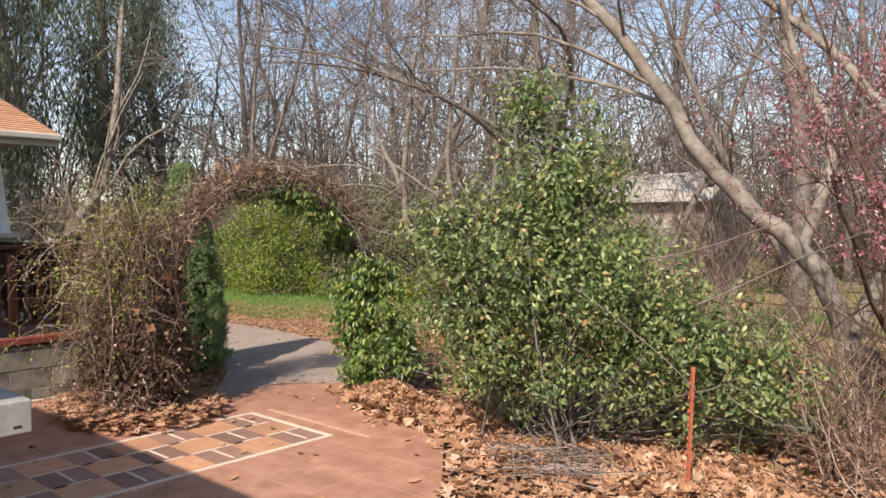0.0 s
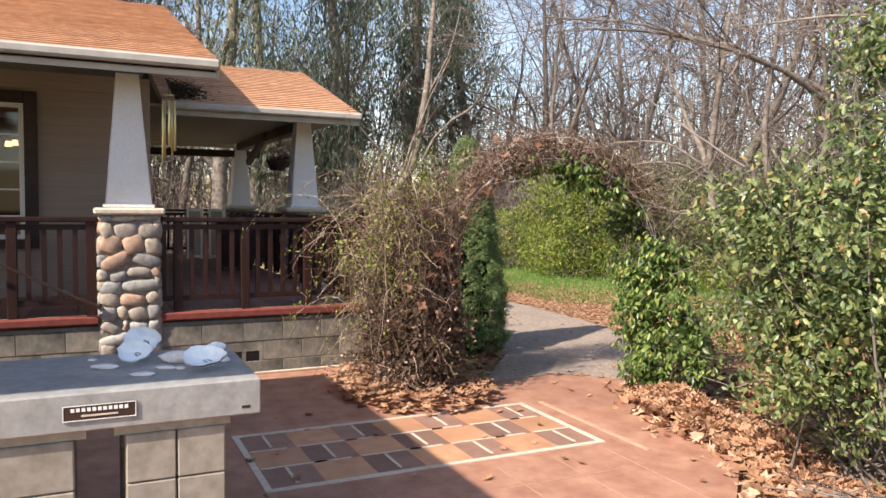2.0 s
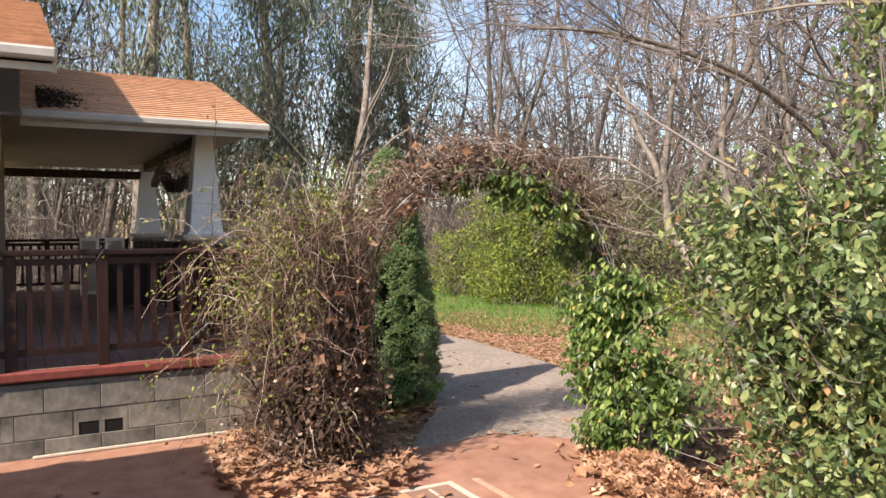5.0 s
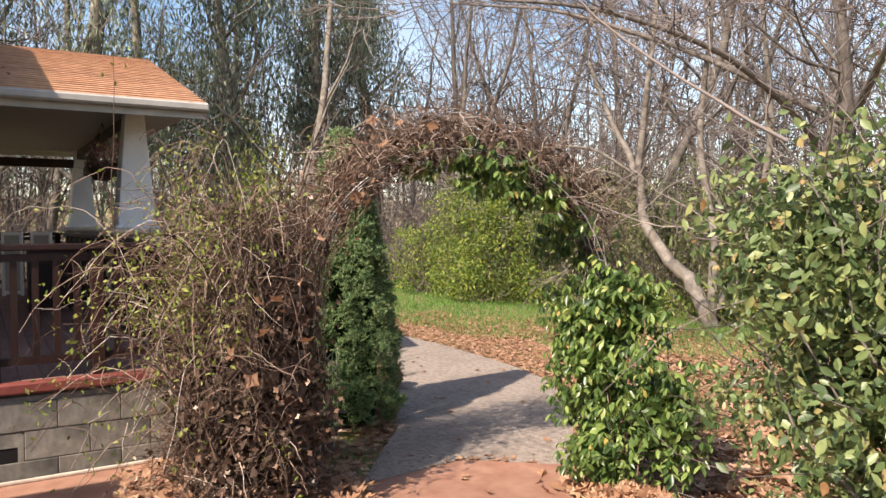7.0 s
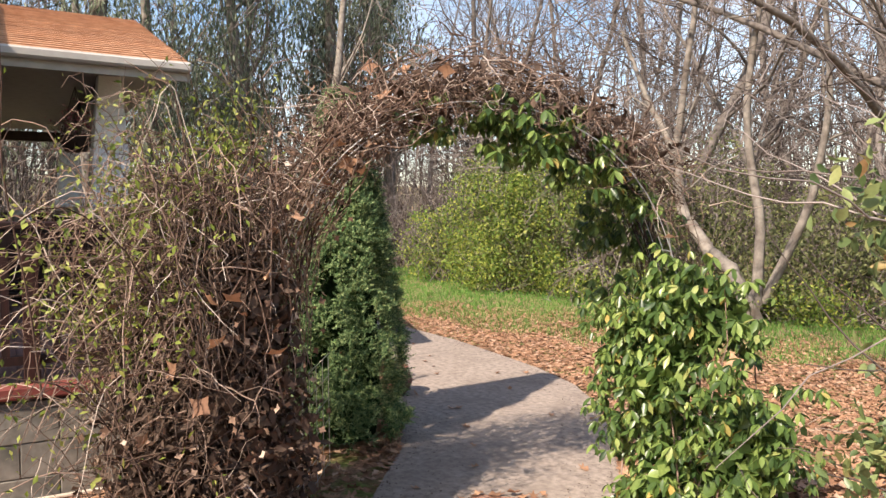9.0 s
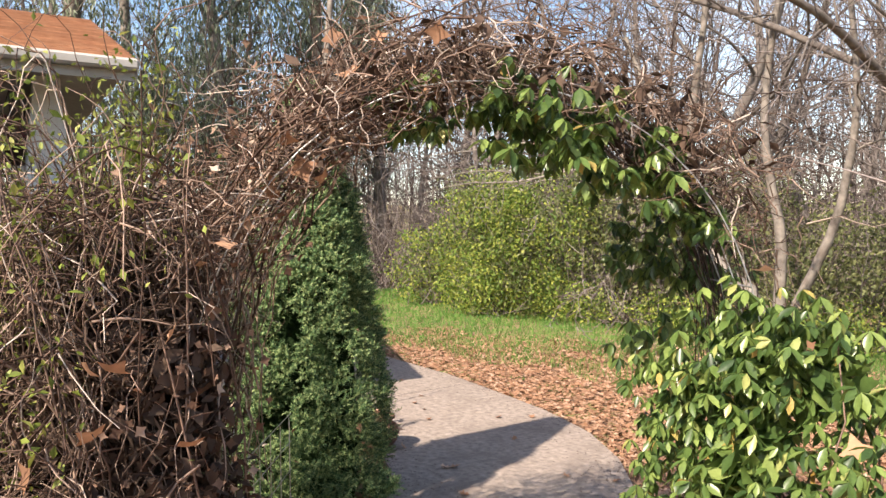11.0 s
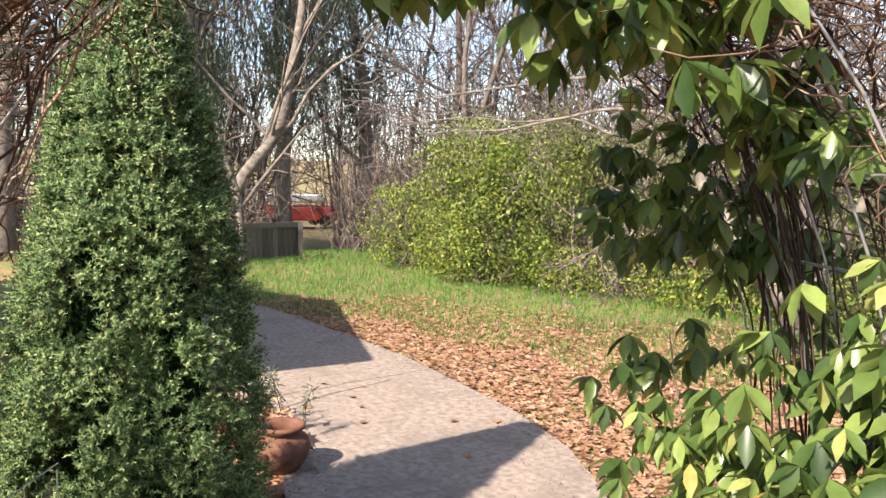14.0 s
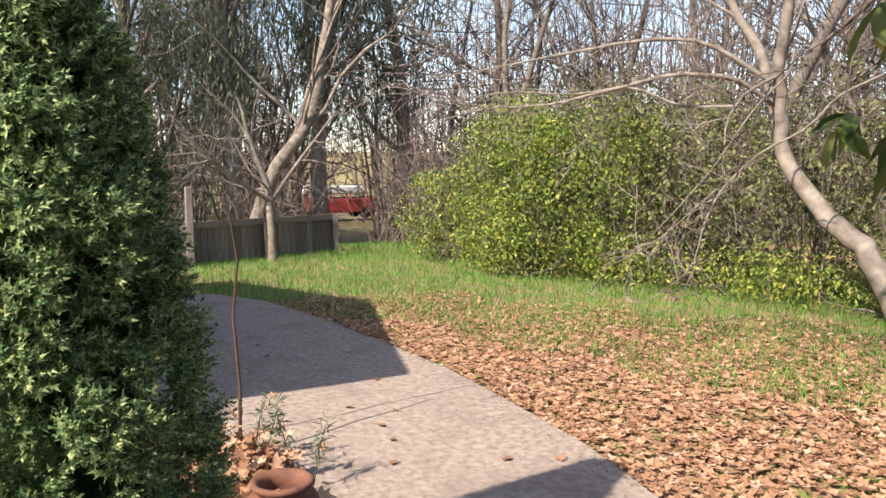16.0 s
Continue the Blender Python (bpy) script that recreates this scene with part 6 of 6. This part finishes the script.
    for x, y, h in ((-10.15, 5.72, 0.36), (-9.95, 5.80, 0.42), (-9.75, 5.84, 0.34), (-10.05, 5.6, 0.45)):
        sp = thing("green_sprig", (x, y, 0), "young green sprig with narrow leaves in dry leaves", "plant", "young sprigs by the path")
        s = stem((0, 0, 0), (0.1, 0.05, 1), h, 0.004, 0.002, r, 0.08, 0, 8)
        link("stem", tubes("stem", [s], 4), M_DARK_BROWN, sp)
        k = 60
        pts = s[0][r.integers(4, 9, size=k)] + r.normal(0, 0.012, (k, 3))
        link("leaf_mass", strewn("leaf_mass", ([(a * 0.28, b, c) for a, b, c in LEAF_PLAIN[0]], LEAF_PLAIN[1]), pts, spin(k, 0.8, r), r.uniform(0.04, 0.075, k)), L_EUC, sp)["kind"] = "stuff"


def build_fence():
    f = thing("board_fence", (0, 0, 0), "low weathered grey board fence behind the lawn", "fence")
    a, b = Vector((-19.6, 5.2, 0)), Vector((-21.75, 10.25, 0))
    L = (b - a).length
    d = (b - a) / L
    n = int(L / 0.145)
    q = math.degrees(math.atan2(d.y, d.x))
    for i in range(n):
        p = a + d * (i + 0.5) * L / n
        h = 0.68 + 0.03 * noise.noise(p * 3)
        o = part("board", box(-0.069, 0.069, -0.011, 0.011, -0.05, h), M_FENCE, f)
        o.matrix_basis = pose(p.x, p.y, 0, 0, 0, q)
    part("top_rail", beam(a + Vector((0.03, 0, 0.70)), b + Vector((0.03, 0, 0.70)), 0.05, 0.12), M_FENCE, f)
    for k in range(4):
        p = a + d * L * k / 3 + Vector((0.07, 0.03, 0))
        part("post", beam(p, p + Vector((0, 0, 0.74)), 0.10, 0.10), M_FENCE, f)
    post = tagged(part("gate_post", box(-20.18, -20.06, 6.95, 7.07, -0.05, 1.4, 0.01), M_FENCE), "weathered grey square post at the end of the fence", "post")


def build_car():
    z = -0.80
    car = thing("red_van", (-47.5, 19.6, z), "red van with a white roof parked beyond the fence", "car")
    M_RED = rough_stuff("red_car_paint", (0.30, 0.04, 0.045), (0.38, 0.06, 0.06), 3, 0.3, 0.0, 0.001, 2, 0.1, (0.3, 0.04, 0.04), spec=0.6)
    part("body", box(-0.95, 0.95, -2.3, 2.3, 0.35, 1.15, 0.08), M_RED, car)
    part("cabin", box(-0.88, 0.88, -1.9, 1.4, 1.15, 1.55, 0.06), M_GLASS, car)
    part("roof", box(-0.92, 0.92, -2.0, 1.5, 1.40, 1.86, 0.07), M_WHITE, car)
    for y in (-1.95, -0.6, 0.6, 1.42):
        part("pillar", box(0.84, 0.92, y - 0.05, y + 0.05, 1.1, 1.6), M_RED, car)
    for y in (-1.5, 1.5):
        for x in (-0.85, 0.85):
            bm = bmesh.new()
            bmesh.ops.create_cone(bm, cap_ends=True, segments=18, radius1=0.34, radius2=0.34, depth=0.2, matrix=Matrix.Translation((x, y, 0.34)) @ Matrix.Rotation(math.pi / 2, 4, 'Y'))
            part("wheel", bm, M_DARK, car)
    # far building with a white roof
    b = thing("white_roofed_shed", (-10.4, 22.6, 0), "small grey shed with a white roof among the trees", "building")
    part("wall", box(-1.6, 1.6, -1.6, 1.6, -0.1, 2.5), M_SIDING, b)
    bm = bmesh.new()
    a, c = [bm.verts.new(p) for p in ((-1.9, -1.95, 2.4), (1.9, -1.95, 2.4), (1.9, 0, 3.35), (-1.9, 0, 3.35), (-1.9, 1.95, 2.4), (1.9, 1.95, 2.4))], None
    bm.faces.new((a[0], a[1], a[2], a[3]))
    bm.faces.new((a[3], a[2], a[5], a[4]))
    bm.faces.new((a[0], a[3], a[4]))
    bm.faces.new((a[1], a[5], a[2]))
    bm.faces.new((a[0], a[4], a[5], a[1]))
    part("roof", bm, M_TRIM, b)
    part("door", box(-0.4, 0.45, -1.64, -1.6, 0, 2.0), M_TRIM, b)


build_big_bush()
build_arch()
build_juniper()
build_near_trees()
build_brush()
build_far_woods()
build_woods()
for i, (x, y, h) in enumerate([(-31, 16.4, 16), (-27, 9.3, 17), (-25.5, 4.5, 15), (-30, 2.0, 18), (-33, 7.0, 19), (-29, 12.5, 16)]):
    eucalyptus(x, y, h, 50 + i)
build_thicket()
build_fence()
build_car()
build_shells()
build_porch_things()
build_small_things()
build_litter()
